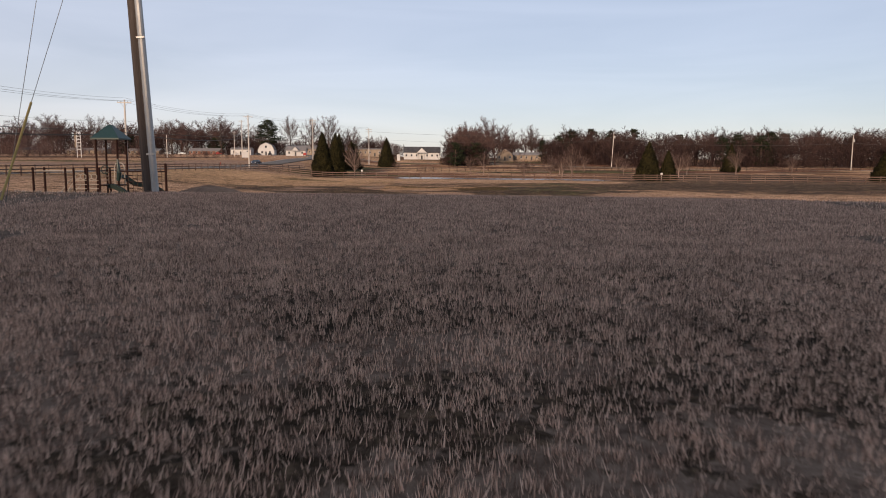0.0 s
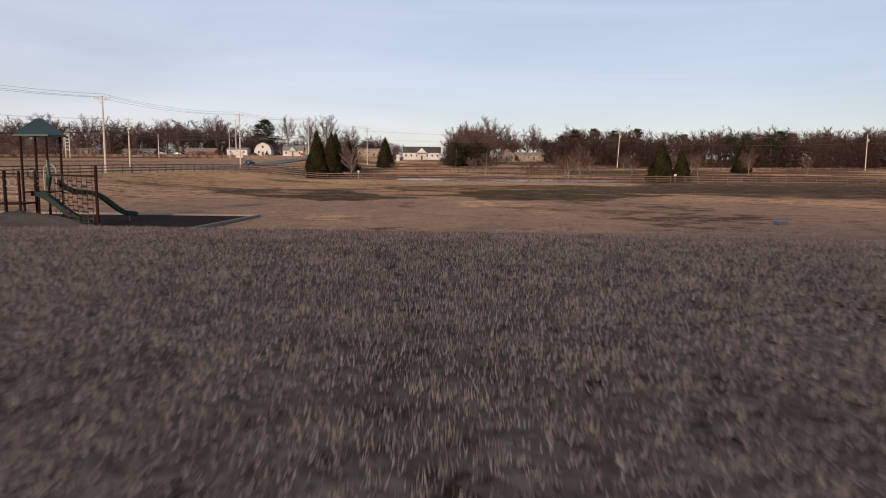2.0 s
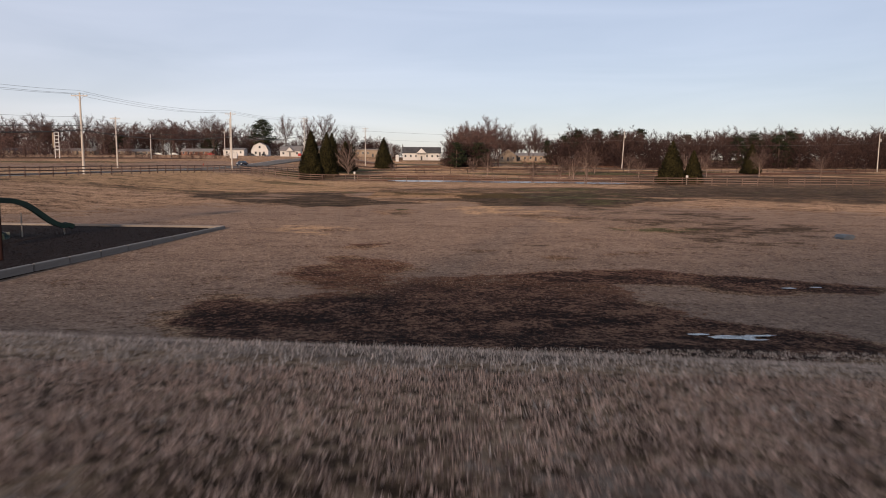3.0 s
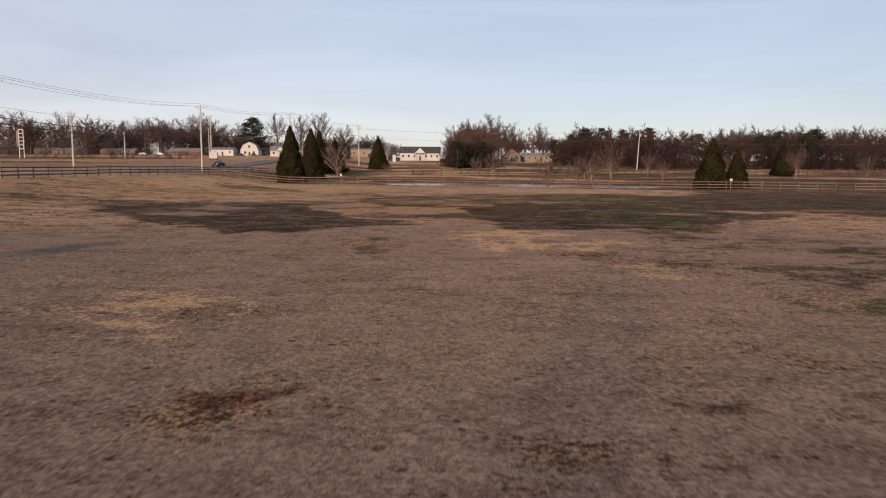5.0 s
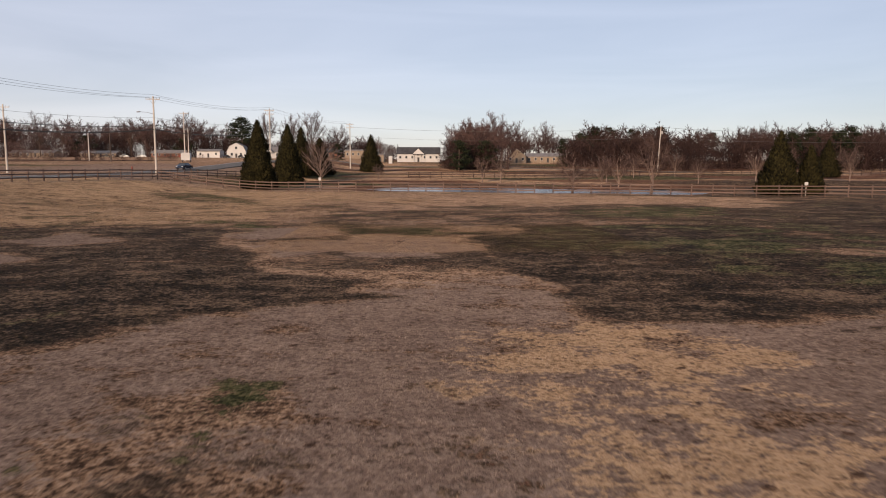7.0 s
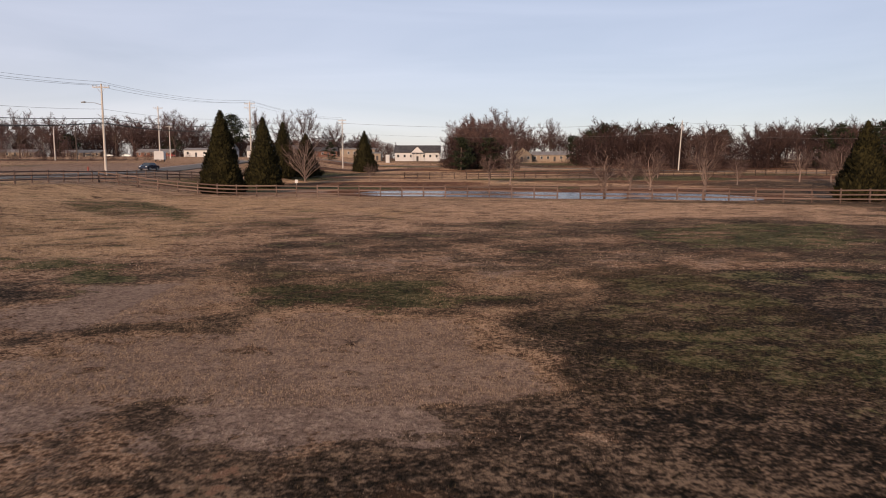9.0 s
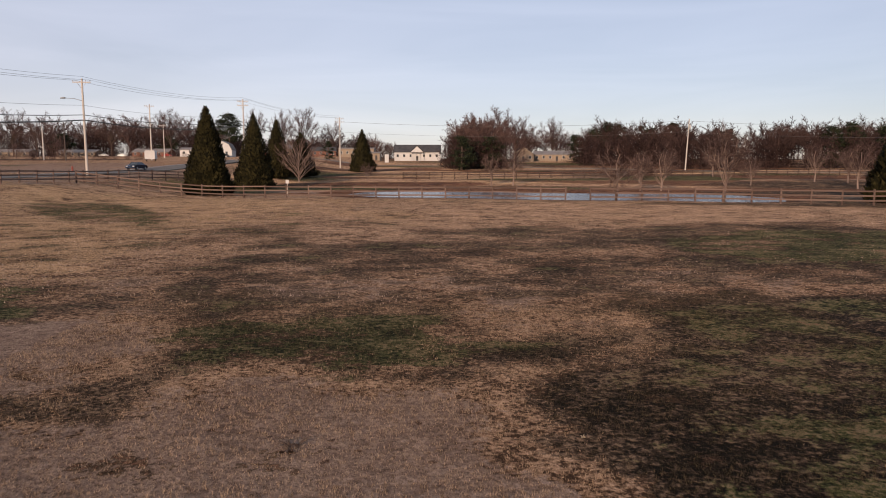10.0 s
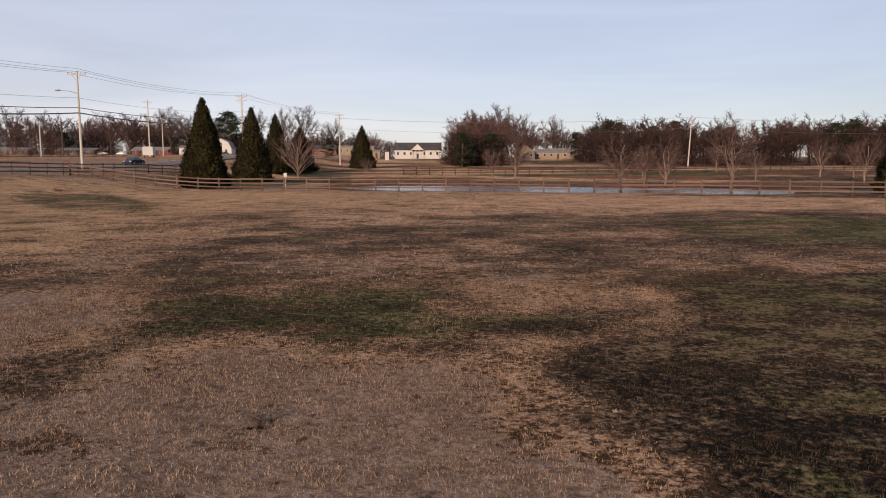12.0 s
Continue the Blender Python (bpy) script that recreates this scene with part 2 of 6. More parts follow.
    c = mixc(t, mask(sep.outputs[1]), c, green)
    c = mixc(t, mask(sep2.outputs[0]), c, mud)
    t.links.new(c, b.inputs["Base Color"])
    b.inputs["Roughness"].default_value = 0.95
    b.inputs["Diffuse Roughness"].default_value = 0.6
    b.inputs["Specular IOR Level"].default_value = 0.06
    bump(t, b, maths(t, "ADD", maths(t, "MULTIPLY", clump, 0.7), maths(t, "ADD", maths(t, "MULTIPLY", tuft, 0.5), maths(t, "MULTIPLY", fine, 0.3))), 0.9, 0.14)
    return m


def water_material():
    m, t, b = nodes_of("still_pond_water")
    b.inputs["Base Color"].default_value = (0.10, 0.085, 0.085, 1)
    b.inputs["Roughness"].default_value = 0.15
    co = t.nodes.new("ShaderNodeTexCoord").outputs["Object"]
    bump(t, b, noise_node(t, co, 2.6, 4), 0.5, 0.09)
    return m


GROUND, WATER = ground_material(), water_material()


# ---- mesh building ----
class Geo:
    """Collects vertices and faces of one mesh."""

    def __init__(self):
        self.v, self.f = [], []

    def add(self, verts, faces):
        n = len(self.v)
        self.v.extend(tuple(p) for p in verts)
        self.f.extend(tuple(i + n for i in q) for q in faces)
        return self

    def box(self, cx, cy, cz, sx, sy, sz, m=None, bevel=0.0):
        """A block by centre and size; bevel chamfers its upright edges and top."""
        x, y, z = sx / 2, sy / 2, sz / 2
        k = min(bevel, x * 0.9, y * 0.9)
        if k <= 0:
            pts = [(-x, -y, -z), (x, -y, -z), (x, y, -z), (-x, y, -z), (-x, -y, z), (x, -y, z), (x, y, z), (-x, y, z)]
            fs = [(0, 3, 2, 1), (4, 5, 6, 7), (0, 1, 5, 4), (1, 2, 6, 5), (2, 3, 7, 6), (3, 0, 4, 7)]
        else:
            ring = [(-x + k, -y), (x - k, -y), (x, -y + k), (x, y - k), (x - k, y), (-x + k, y), (-x, y - k), (-x, -y + k)]
            s = (x - k) / x, (y - k) / y
            pts = [(a, c, -z) for a, c in ring] + [(a, c, z - k) for a, c in ring] + [(a * s[0], c * s[1], z) for a, c in ring]
            fs = [tuple(range(7, -1, -1)), tuple(range(16, 24))]
            for r in (0, 8):
                fs += [(r + i, r + (i + 1) % 8, r + 8 + (i + 1) % 8, r + 8 + i) for i in range(8)]
        pts = [Vector((a + cx, c + cy, d + cz)) for a, c, d in pts]
        if m is not None:
            pts = [m @ p for p in pts]
        return self.add(pts, fs)

    def tube(self, path, radii, sides=6, caps=True):
        """A tapered tube along a list of points."""
        path = [Vector(p) for p in path]
        pts, fs = [], []
        up = Vector((0.13, 0.21, 0.97)).normalized()
        for i, p in enumerate(path):
            d = (path[min(i + 1, len(path) - 1)] - path[max(i - 1, 0)]).normalized()
            a = d.cross(up)
            if a.length < 0.12:
                a = d.cross(Vector((1, 0.2, 0)))
            a.normalize()
            c = d.cross(a)
            r = radii[i] if isinstance(radii, (list, tuple)) else radii
            for k in range(sides):
                w = 2 * math.pi * k / sides
                pts.append(p + (a * math.cos(w) + c * math.sin(w)) * r)
        for i in range(len(path) - 1):
            for k in range(sides):
                o, q = i * sides, (k + 1) % sides
                fs.append((o + k, o + q, o + sides + q, o + sides + k))
        if caps:
            fs.append(tuple(range(sides - 1, -1, -1)))
            e = (len(path) - 1) * sides
            fs.append(tuple(range(e, e + sides)))
        return self.add(pts, fs)

    def prism(self, outline, lo, hi, axis="x"):
        """An outline of (a, b) pairs pushed along one axis from lo to hi."""
        n = len(outline)
        put = {"x": lambda a, b, c: (c, a, b), "y": lambda a, b, c: (a, c, b), "z": lambda a, b, c: (a, b, c)}[axis]
        pts = [put(a, b, lo) for a, b in outline] + [put(a, b, hi) for a, b in outline]
        fs = [tuple(range(n - 1, -1, -1)), tuple(range(n, 2 * n))]
        fs += [(i, (i + 1) % n, n + (i + 1) % n, n + i) for i in range(n)]
        return self.add(pts, fs)

    def mesh(self, name, material, smooth=False):
        me = bpy.data.meshes.new(name)
        me.from_pydata(self.v, [], self.f)
        me.materials.append(material)
        if smooth:
            me.shade_smooth()
        fix = bmesh.new()
        fix.from_mesh(me)
        if len(fix.faces) < 4000:
            bmesh.ops.recalc_face_normals(fix, faces=fix.faces)
            fix.to_mesh(me)
        fix.free()
        me.update()
        return me


def part(name, geo, material, parent, label="", m=None, smooth=False):
    """Links one mesh object under a thing or a part; geo may be a finished mesh to share."""
    me = geo.mesh(name, material, smooth) if isinstance(geo, Geo) else geo
    ob = new(name, me)
    ob.parent = parent
    if m is not None:
        ob.matrix_local = m
    return tagged(ob, label) if label else ob


def thing(name, m, label, category, group="", kind=""):
    ob = new(name)
    ob.empty_display_size = 0.2
    ob.matrix_world = m
    return tagged(ob, label, category, group, kind)


# ---- the lie of the land ----
MAIN_Y = (-400, 16, 17.5, 20.3, 21.6, 25.3, 28, 30.5, 37, 50, 60, 110, 150, 161, 168, 200, 208, 225, 277, 330, 400, 450, 700, 1500)
MAIN_Z = (3.08, 3.04, 2.98, 2.57, 2.3, 1.28, 0.52, 0.30, 0.20, 0.38, 0.38, 0.34, 0.14, 0.09, 0.0, 0.12, 0.5, 0.95, 2.1, 3.4, 5.5, 6.5, 8.5, 14.0)
LEFT_Y = (-400, 20, 60, 124, 182, 215, 260, 330, 455, 700, 1500)
LEFT_Z = (2.6, 2.0, 1.6, 1.9, 2.25, 2.8, 4.8, 6.0, 8.0, 9.5, 15.0)
POND_A, POND_B, POND_LEVEL = np.array((-2.0, 181.5)), np.array((30.0, 170.0)), -0.17


def smooth01(v):
    v = np.clip(v, 0, 1)
    return v * v * (3 - 2 * v)


def pond_distance(x, y):
    d = POND_B - POND_A
    s = np.clip(((x - POND_A[0]) * d[0] + (y - POND_A[1]) * d[1]) / (d @ d), 0, 1)
    wob = 0.7 * np.sin(x * 0.31 + 1) + 0.4 * np.sin(y * 0.7 + x * 0.15)
    return np.hypot(x - POND_A[0] - s * d[0], y - POND_A[1] - s * d[1]) + wob


def land(x, y):
    """Height of the ground, for numbers or arrays."""
    x, y = np.asarray(x, float), np.asarray(y, float)
    skew = y + 0.14 * np.clip(x, -25, 25) * smooth01((36 - y) / 10)
    z = np.interp(skew, MAIN_Y, MAIN_Z)
    z = z - 0.09 * np.clip(-6.8 - x, 0, 14) * smooth01((20 - y) / 8) * smooth01((y + 10) / 14)
    w = smooth01((-x - 24) / 28) * smooth01((y - 20) / 60)
    z = z * (1 - w) + np.interp(y, LEFT_Y, LEFT_Z) * w
    # shallow ditch along the mound's foot, low waves in the turf
    z = z + 0.05 * np.sin(x * 0.21 + y * 0.13) * np.sin(y * 0.17 - x * 0.05) * smooth01((np.abs(y - 8) + 8) / 30)
    near = smooth01((15.0 - pond_distance(x, y)) / 4.0)
    z = z * (1 - near) + np.minimum(z, -0.06) * near
    p = smooth01((11.6 - pond_distance(x, y)) / 3.0)
    return z * (1 - p) + np.minimum(z, -0.7) * p


def at(x, y, dz=0.0):
    return float(land(x, y)) + dz


def value_noise(x, y, size, seed=0):
    """Smooth random field in 0..1 with the given cell size."""
    rng = np.random.default_rng(seed)
    g = rng.random((257, 257))
    u, v = x / size + 91.3, y / size + 57.7
    i, j = np.floor(u).astype(int), np.floor(v).astype(int)
    a, b = smooth01(u - i), smooth01(v - j)
    i, j = i % 256, j % 256
    return (g[i, j] * (1 - a) + g[i + 1, j] * a) * (1 - b) + (g[i, j + 1] * (1 - a) + g[i + 1, j + 1] * a) * b


# ---- ground: one sheet from behind the take-off mound to the horizon ----
def axis_steps(spans):
    """Grid lines from (upto, step) pairs."""
    out = [spans[0][0]]
    for upto, step in spans[1:]:
        n = max(1, round((upto - out[-1]) / step))
        out += list(np.linspace(out[-1], upto, n + 1)[1:])
    return np.array(out)


def patches(x, y):
    """Cover of the lawn: dark thatch and painted shade, green, clay and painted sun, mud, pale straw, each 0..1; bare
    straw only clears the rest.
    """
    kinds = {k: np.zeros_like(x) for k in ("dark", "green", "clay_sun", "mud", "pale", "sedge", "straw")}
    wx = x + 5.0 * (value_noise(x, y, 4.0, 3) - 0.5) + 2.2 * (value_noise(x, y, 1.3, 4) - 0.5)
    wy = y + 5.0 * (value_noise(x, y, 4.0, 5) - 0.5) + 2.2 * (value_noise(x, y, 1.3, 6) - 0.5)

    def spot(kind, cx, cy, rx, ry, strength=1.0, wob=1.0):
        ax, ay = x + (wx - x) * wob, y + (wy - y) * wob
        d = np.sqrt(((ax - cx) / rx) ** 2 + ((ay - cy) / ry) ** 2)
        kinds[kind] = np.maximum(kinds[kind], strength * (1 - smooth01((d - 0.7) / 0.6)))

    def blob(kind, strength, *outline):
        """A patch inside an outline of (x, y) corners, with a ragged soft edge."""
        px, py = np.array([p[0] for p in outline]), np.array([p[1] for p in outline])
        near = (x > px.min() - 4) & (x < px.max() + 4) & (y > py.min() - 4) & (y < py.max() + 4)
        ax, ay = (x + (wx - x) * 0.45)[near], (y + (wy - y) * 0.45)[near]
        away, inside = np.full(ax.shape, 1e9), np.zeros(ax.shape, bool)
        for x0, y0, x1, y1 in zip(px, py, np.roll(px, -1), np.roll(py, -1)):
            s = np.clip(((ax - x0) * (x1 - x0) + (ay - y0) * (y1 - y0)) / max((x1 - x0) ** 2 + (y1 - y0) ** 2, 1e-6), 0, 1)
            away = np.minimum(away, np.hypot(ax - x0 - s * (x1 - x0), ay - y0 - s * (y1 - y0)))
            if y1 != y0:
                inside ^= ((y0 > ay) != (y1 > ay)) & (ax < (x1 - x0) * (ay - y0) / (y1 - y0) + x0)
        signed = np.where(inside, -away, away)
        span = 0.6 + 0.012 * np.clip(py.mean() - 40, 0, 120) + (0.6 if kind in ("mud", "sedge") and len(outline) > 8 else 0)
        cover = strength * (1 - smooth01(signed / (2 * span) + 0.5))
        field_ = kinds[kind]
        field_[near] = np.maximum(field_[near], cover)
        for other in RIVALS.get(kind, ()):
            kinds[other][near] *= 1 - 0.9 * cover

    RIVALS = {"straw": ("dark", "green", "clay_sun", "pale"), "pale": ("dark", "green", "clay_sun"), "dark": ("pale", "clay_sun"), "green": ("pale", "clay_sun"), "mud": ("pale", "clay_sun", "dark")}
    # worn pale turf over the near field and the slope's foot
    spot("clay_sun", -5.9, 18.4, 1.4, 0.8, 0.8, 0.3)
    spot("pale", 3.0, 54.0, 34.0, 30.0, 0.85)
    spot("pale", 3.0, 24.0, 30.0, 4.2, 0.9)
    kinds["pale"] = np.maximum(kinds["pale"], 0.85 * (1 - smooth01((y - 14) / 8)))
    # mixed growth over the upper lawn; shade on the right painted as darker cover
    upper = smooth01((y - 91) / 6) * smooth01((166 - y) / 10)
    kinds["dark"] = np.maximum(kinds["dark"], upper * (0.52 + 0.1 * smooth01((x + 8) / 24) - 0.24 * smooth01((y - 122) / 16) - 0.2 * smooth01((-x - 5) / 12) * smooth01((y - 98) / 8) + 0.24 * smooth01((x - 15) / 14)))
    kinds["green"] = np.maximum(kinds["green"], 0.16 * upper)
    kinds["pale"] = np.maximum(kinds["pale"], 0.4 * upper * (1 - smooth01((y - 104) / 14)))
    # golden left side: low sunlight put into the clay colour
    kinds["clay_sun"] = np.maximum(kinds["clay_sun"], 0.74 * upper * smooth01((-x - 5) / 14))
    for cx, cy, rx, ry, s in ((46, 95, 18, 14, 0.66), (62, 120, 26, 12, 0.6), (42, 140, 20, 6, 0.55)):
        spot("dark", cx, cy, rx, ry, s, 0.2)
    # shade on the near lawn's right side, likewise painted as dark cover
    spot("dark", 15.0, 62.0, 8.0, 16.0, 0.42, 0.8)
    # wet mud, belts of dark weeds, green growth and pale clearings
    blob("mud", 0.97, (-6.5, 30), (-6.4, 32.3), (-6.1, 33.6), (-4.6, 32.5), (-3.3, 34.1), (-2.7, 36), (-1, 35.7), (0.3, 33.3), (2.8, 34.6), (4.2, 34.2), (6.3, 34.8), (6.6, 32.8), (7.8, 30.9), (9, 29.6), (7.6, 28.1), (3.2, 23.7), (1.6, 25.1), (-0.8, 28.4), (-4.3, 29.1))
    blob("sedge", 0.82, (-5.3, 37.4), (-4.3, 40.7), (-4.1, 44.1), (-2.2, 42.7), (-2, 38.5), (2.2, 38.4), (4.9, 38.4), (5.8, 35.8), (7.2, 33.4), (2.9, 32.5), (-1.7, 32.5), (-4.6, 33.5))
    blob("mud", 0.58, (-2.8, 36), (-1.1, 37.6), (1.3, 36.6), (3.6, 35.6), (3.2, 33.3), (0.3, 32.9), (-2.1, 33.7))
    blob("mud", 0.82, (1.8, 37.9), (6.1, 39.1), (9.9, 39), (14.3, 38.2), (12.9, 35.8), (9.4, 35.8), (5.4, 36.6))
    blob("mud", 0.56, (-5.1, 37.8), (-4.6, 41.1), (-3.9, 43.4), (-2.4, 40.5), (-2.4, 38.5), (-3.6, 37.6))
    blob("mud", 0.50, (-3.7, 41.9), (-3.2, 44.1), (-2.4, 40.7), (-2.9, 38.5))
    blob("mud", 0.46, (-3.8, 46.1), (-3.9, 47.6), (-2.2, 48), (-2.8, 46.3), (-3.1, 45.5))
    blob("mud", 0.62, (-4.6, 42.8), (-4.5, 43.4), (-3.4, 44.1), (-3, 43.6), (-3.3, 42.3), (-2.8, 41.9), (-4, 41.8))
    blob("dark", 0.60, (0.9, 44.7), (1.7, 45.1), (2, 44.2), (1.4, 43.5), (1.2, 43.8))
    blob("dark", 0.62, (2.3, 44.8), (2.7, 44.6), (3.3, 43.6), (3, 43), (2.5, 43.1), (2.5, 44))
    blob("dark", 0.60, (3.7, 46.8), (4.5, 46.8), (4.6, 45.8), (4.1, 45.2), (3.8, 45.9))
    blob("dark", 0.50, (6.1, 46.9), (6.7, 47.1), (6.4, 46.3), (5.9, 46.1))
    blob("dark", 0.50, (-1.9, 42.3), (-1.4, 42.6), (-1.4, 41.9), (-1.9, 41.7))
    blob("mud", 0.50, (3.1, 42.8), (3.9, 43), (4.7, 42.3), (4.6, 41.7), (3.1, 41.7))
    blob("clay_sun", 0.34, (-10.2, 53), (-10.4, 56), (-7.2, 56), (-5.2, 54.1), (-5.7, 51.3), (-8.5, 51.2))
    # the clay patches from here to y 78 hold painted warm sunlight
    blob("clay_sun", 0.42, (6.2, 62.5), (11.1, 63.5), (11.6, 60.2), (8.6, 56.7), (6.1, 57.9))
    blob("clay_sun", 0.43, (-0.1, 75), (4.1, 77.9), (8.1, 71.7), (12.7, 63.2), (8.7, 57), (5, 62.4), (1.8, 68))
    blob("green", 0.45, (8, 55), (11.2, 56.3), (14, 56), (11.6, 52.2), (9.5, 52.8))
    blob("clay_sun", 0.44, (-0.3, 74.2), (2.6, 74.7), (4.8, 72.4), (5.2, 70.8), (4.2, 69.7), (1.8, 70), (0.1, 71.1))
    blob("dark", 0.37, (-5.6, 66.4), (-5, 70.4), (-1.6, 71.6), (0.2, 69.8), (-0.8, 67), (-3, 65.6))
    blob("dark", 0.36, (3.5, 65.5), (7.5, 68), (11, 66.5), (10, 62.5), (6, 61.5))
    blob("green", 0.62, (-3.8, 69.5), (-3.5, 70.4), (-2, 70.6), (-1.1, 69.3), (-1.9, 68.4), (-2.3, 67.9), (-2.8, 68.6), (-3.6, 68.8))
    blob("green", 0.65, (-5, 67.4), (-4.8, 68.2), (-4, 68.1), (-4.2, 67.2))
    blob("dark", 0.92, (-21.8, 84.9), (-15.3, 84.1), (-12.4, 86.2), (-7.2, 85.2), (-5.8, 83.6), (-3.4, 82.5), (-3.8, 80.6), (-1.4, 78.4), (-4.4, 77.6), (-6.3, 76.9), (-6.7, 74.6), (-7.8, 73.9), (-9.1, 74.1), (-11.1, 72.3))
    blob("dark", 0.80, (-30.4, 94.9), (-24, 98.1), (-19.5, 101.6), (-12.3, 100), (-8.2, 88.5), (-5.9, 83.8), (-12.1, 85.7), (-15.3, 84.1), (-21.8, 84.9))
    blob("dark", 0.60, (-5.6, 97.8), (-0.7, 95.7), (2.9, 90.8), (1.6, 85.6), (-1.6, 84.1), (-5.6, 84.1), (-4.3, 88.7))
    blob("dark", 0.90, (1.6, 89.8), (4.7, 95.4), (8.8, 94.5), (15.6, 97.7), (21.4, 93.8), (26.6, 89.6), (14.1, 75.4), (10.2, 75.9), (6.6, 75.6), (3.6, 76.4), (2.2, 78.4), (2.8, 81.8), (2.3, 84.2))
    blob("green", 0.75, (11, 93.7), (14.5, 95), (16.6, 91.4), (16.5, 87.8), (12.6, 87.6), (9.9, 89.5))
    blob("green", 0.70, (-10.4, 76.1), (-9.5, 76.7), (-8.1, 75), (-8.5, 74.3), (-9.3, 74.4))
    blob("pale", 0.95, (-20.4, 93.5), (-20.3, 97), (-16.7, 95.6), (-16, 93.4), (-17.9, 91.5))
    blob("pale", 0.95, (-20.4, 85.7), (-18.2, 88.8), (-15.8, 87.4), (-15.1, 85.1), (-16.8, 83.4))
    blob("pale", 0.95, (-10.7, 94.7), (-9.5, 97.6), (-5.6, 95.9), (-5.9, 92.8), (-9.1, 92.7))
    blob("pale", 0.97, (-8.4, 89.5), (-5.8, 92.1), (-0.1, 92.1), (2.2, 88), (2.4, 85.9), (-1.7, 85.6), (-6.1, 86.5))
    blob("pale", 0.90, (17.1, 90.5), (18.8, 89.8), (17.5, 87.7), (16.4, 88.3))
    blob("pale", 0.98, (-10.9, 95.3), (-11.7, 98.8), (-9.9, 99.8), (-6.5, 99), (-6.2, 96.8), (-8.1, 95.5), (-9.9, 94.8))
    blob("pale", 0.98, (-8.2, 89.7), (-8, 91.4), (-5.8, 95.2), (-3.6, 96.4), (0.7, 95.9), (1, 92.9), (2.2, 91.9), (2.4, 90.1), (2.9, 88.5), (2.5, 87.8), (0.5, 88.5), (-0.9, 88.4), (-3.9, 89.1), (-6, 89.4))
    blob("dark", 0.64, (-5.5, 84.4), (-7.1, 86.7), (-6.2, 87.9), (-5.8, 89.7), (-4.9, 90.1), (-3.8, 88.5), (-2.5, 88.1), (-0.9, 88.1), (0, 89), (0.7, 89.4), (2, 89.4), (2.5, 87.4), (3.9, 87.6), (8.1, 88.1), (5.4, 84.4))
    blob("dark", 0.92, (0.8, 94.7), (1.6, 95.2), (3.7, 98.9), (6.2, 102), (10.7, 103.2), (18.8, 102.9), (7.7, 87.5), (4.1, 88.2), (3.4, 88.2), (3, 89.2), (2.8, 91.2), (2, 92.3), (1.2, 93.2))
    blob("green", 0.80, (-6, 98.8), (-5.4, 101.3), (-2.8, 100.4), (-1.1, 99.7), (1, 99.8), (1, 97), (-0.3, 96), (-1.7, 96.5), (-3.1, 96.2), (-4.9, 96.8))
    blob("green", 0.70, (-12.5, 99.9), (-12.3, 102.6), (-10.6, 101.7), (-10.7, 100.3))
    blob("green", 0.72, (-5.1, 96.8), (-5.5, 98.9), (-4.1, 100.6), (-1.5, 100.9), (-0.4, 101.5), (1.1, 99.8), (-0.3, 97.7), (-0.4, 96.9), (-1, 95.7), (-2.3, 96.4), (-3.9, 96.2))
    blob("dark", 0.85, (-8.7, 93.9), (-6.9, 94.8), (-6, 95.6), (-5.1, 96.8), (-3.7, 96.2), (-2.3, 96.3), (-1, 95.7), (0.8, 95.2), (1, 96.5), (-0.3, 96.9), (-2.7, 98.5), (-5.3, 98.4), (-4.6, 95.1), (-5.7, 94.5), (-6.3, 93.8), (-7.7, 92.7))
    blob("dark", 0.90, (0.7, 94.5), (1.3, 95.8), (2.1, 96.9), (4.8, 98.7), (9.5, 98.7), (4.8, 91.4), (2.5, 91.4), (2.1, 92.2), (1.4, 92.7), (1, 93.3), (0.7, 93.7))
    blob("green", 0.38, (1.5, 94), (3.7, 98.9), (6.2, 102), (10.7, 103), (20, 103), (24, 92), (14, 77), (8, 82), (5, 88), (3, 91))
    blob("dark", 0.78, (-0.4, 97.2), (1.4, 98.6), (4.4, 100.6), (5.8, 99.1), (2.4, 97.1), (1.5, 96), (1, 95.2))
    blob("dark", 0.86, (2.2, 93.5), (4, 96), (8, 97.5), (14, 97), (14, 84), (6, 84), (4.5, 89), (2.8, 91.6))
    blob("clay_sun", 0.66, (-10.1, 140.3), (5.9, 149.2), (24, 142.9), (17.9, 132.7), (3.7, 125.7), (-4.8, 125.2))
    blob("green", 0.60, (4.4, 98.5), (5.3, 99), (5.6, 98.3), (5.1, 97.3), (4.4, 97.4))
    blob("green", 0.60, (6.8, 98), (7.6, 98.5), (7.8, 97.8), (7.1, 97.2), (6.7, 97.3))
    blob("green", 0.60, (4.4, 94.4), (5.4, 95.1), (6.8, 95), (5.9, 93.5), (4.8, 93.5))
    blob("green", 0.50, (1.6, 93.7), (2.6, 94.4), (2.9, 93.5), (2.5, 92.7), (1.8, 92.7))
    blob("straw", 0.95, (-8.1, 122.7), (-6.4, 127), (-2.9, 125.8), (-2.4, 118.6), (-4.4, 116.6))
    blob("straw", 0.90, (-3.6, 130.2), (-1.1, 137), (3.7, 133.8), (3.4, 126.2), (-0.9, 123.9))
    blob("straw", 0.90, (22.7, 128.5), (28.7, 130.3), (33, 129.5), (26.8, 121), (24.1, 122.8))
    blob("straw", 0.75, (-4.2, 145.3), (11.4, 151.1), (38.5, 146.1), (34.9, 132.2), (22.4, 130.1), (6.8, 124.3), (2.2, 128.1))
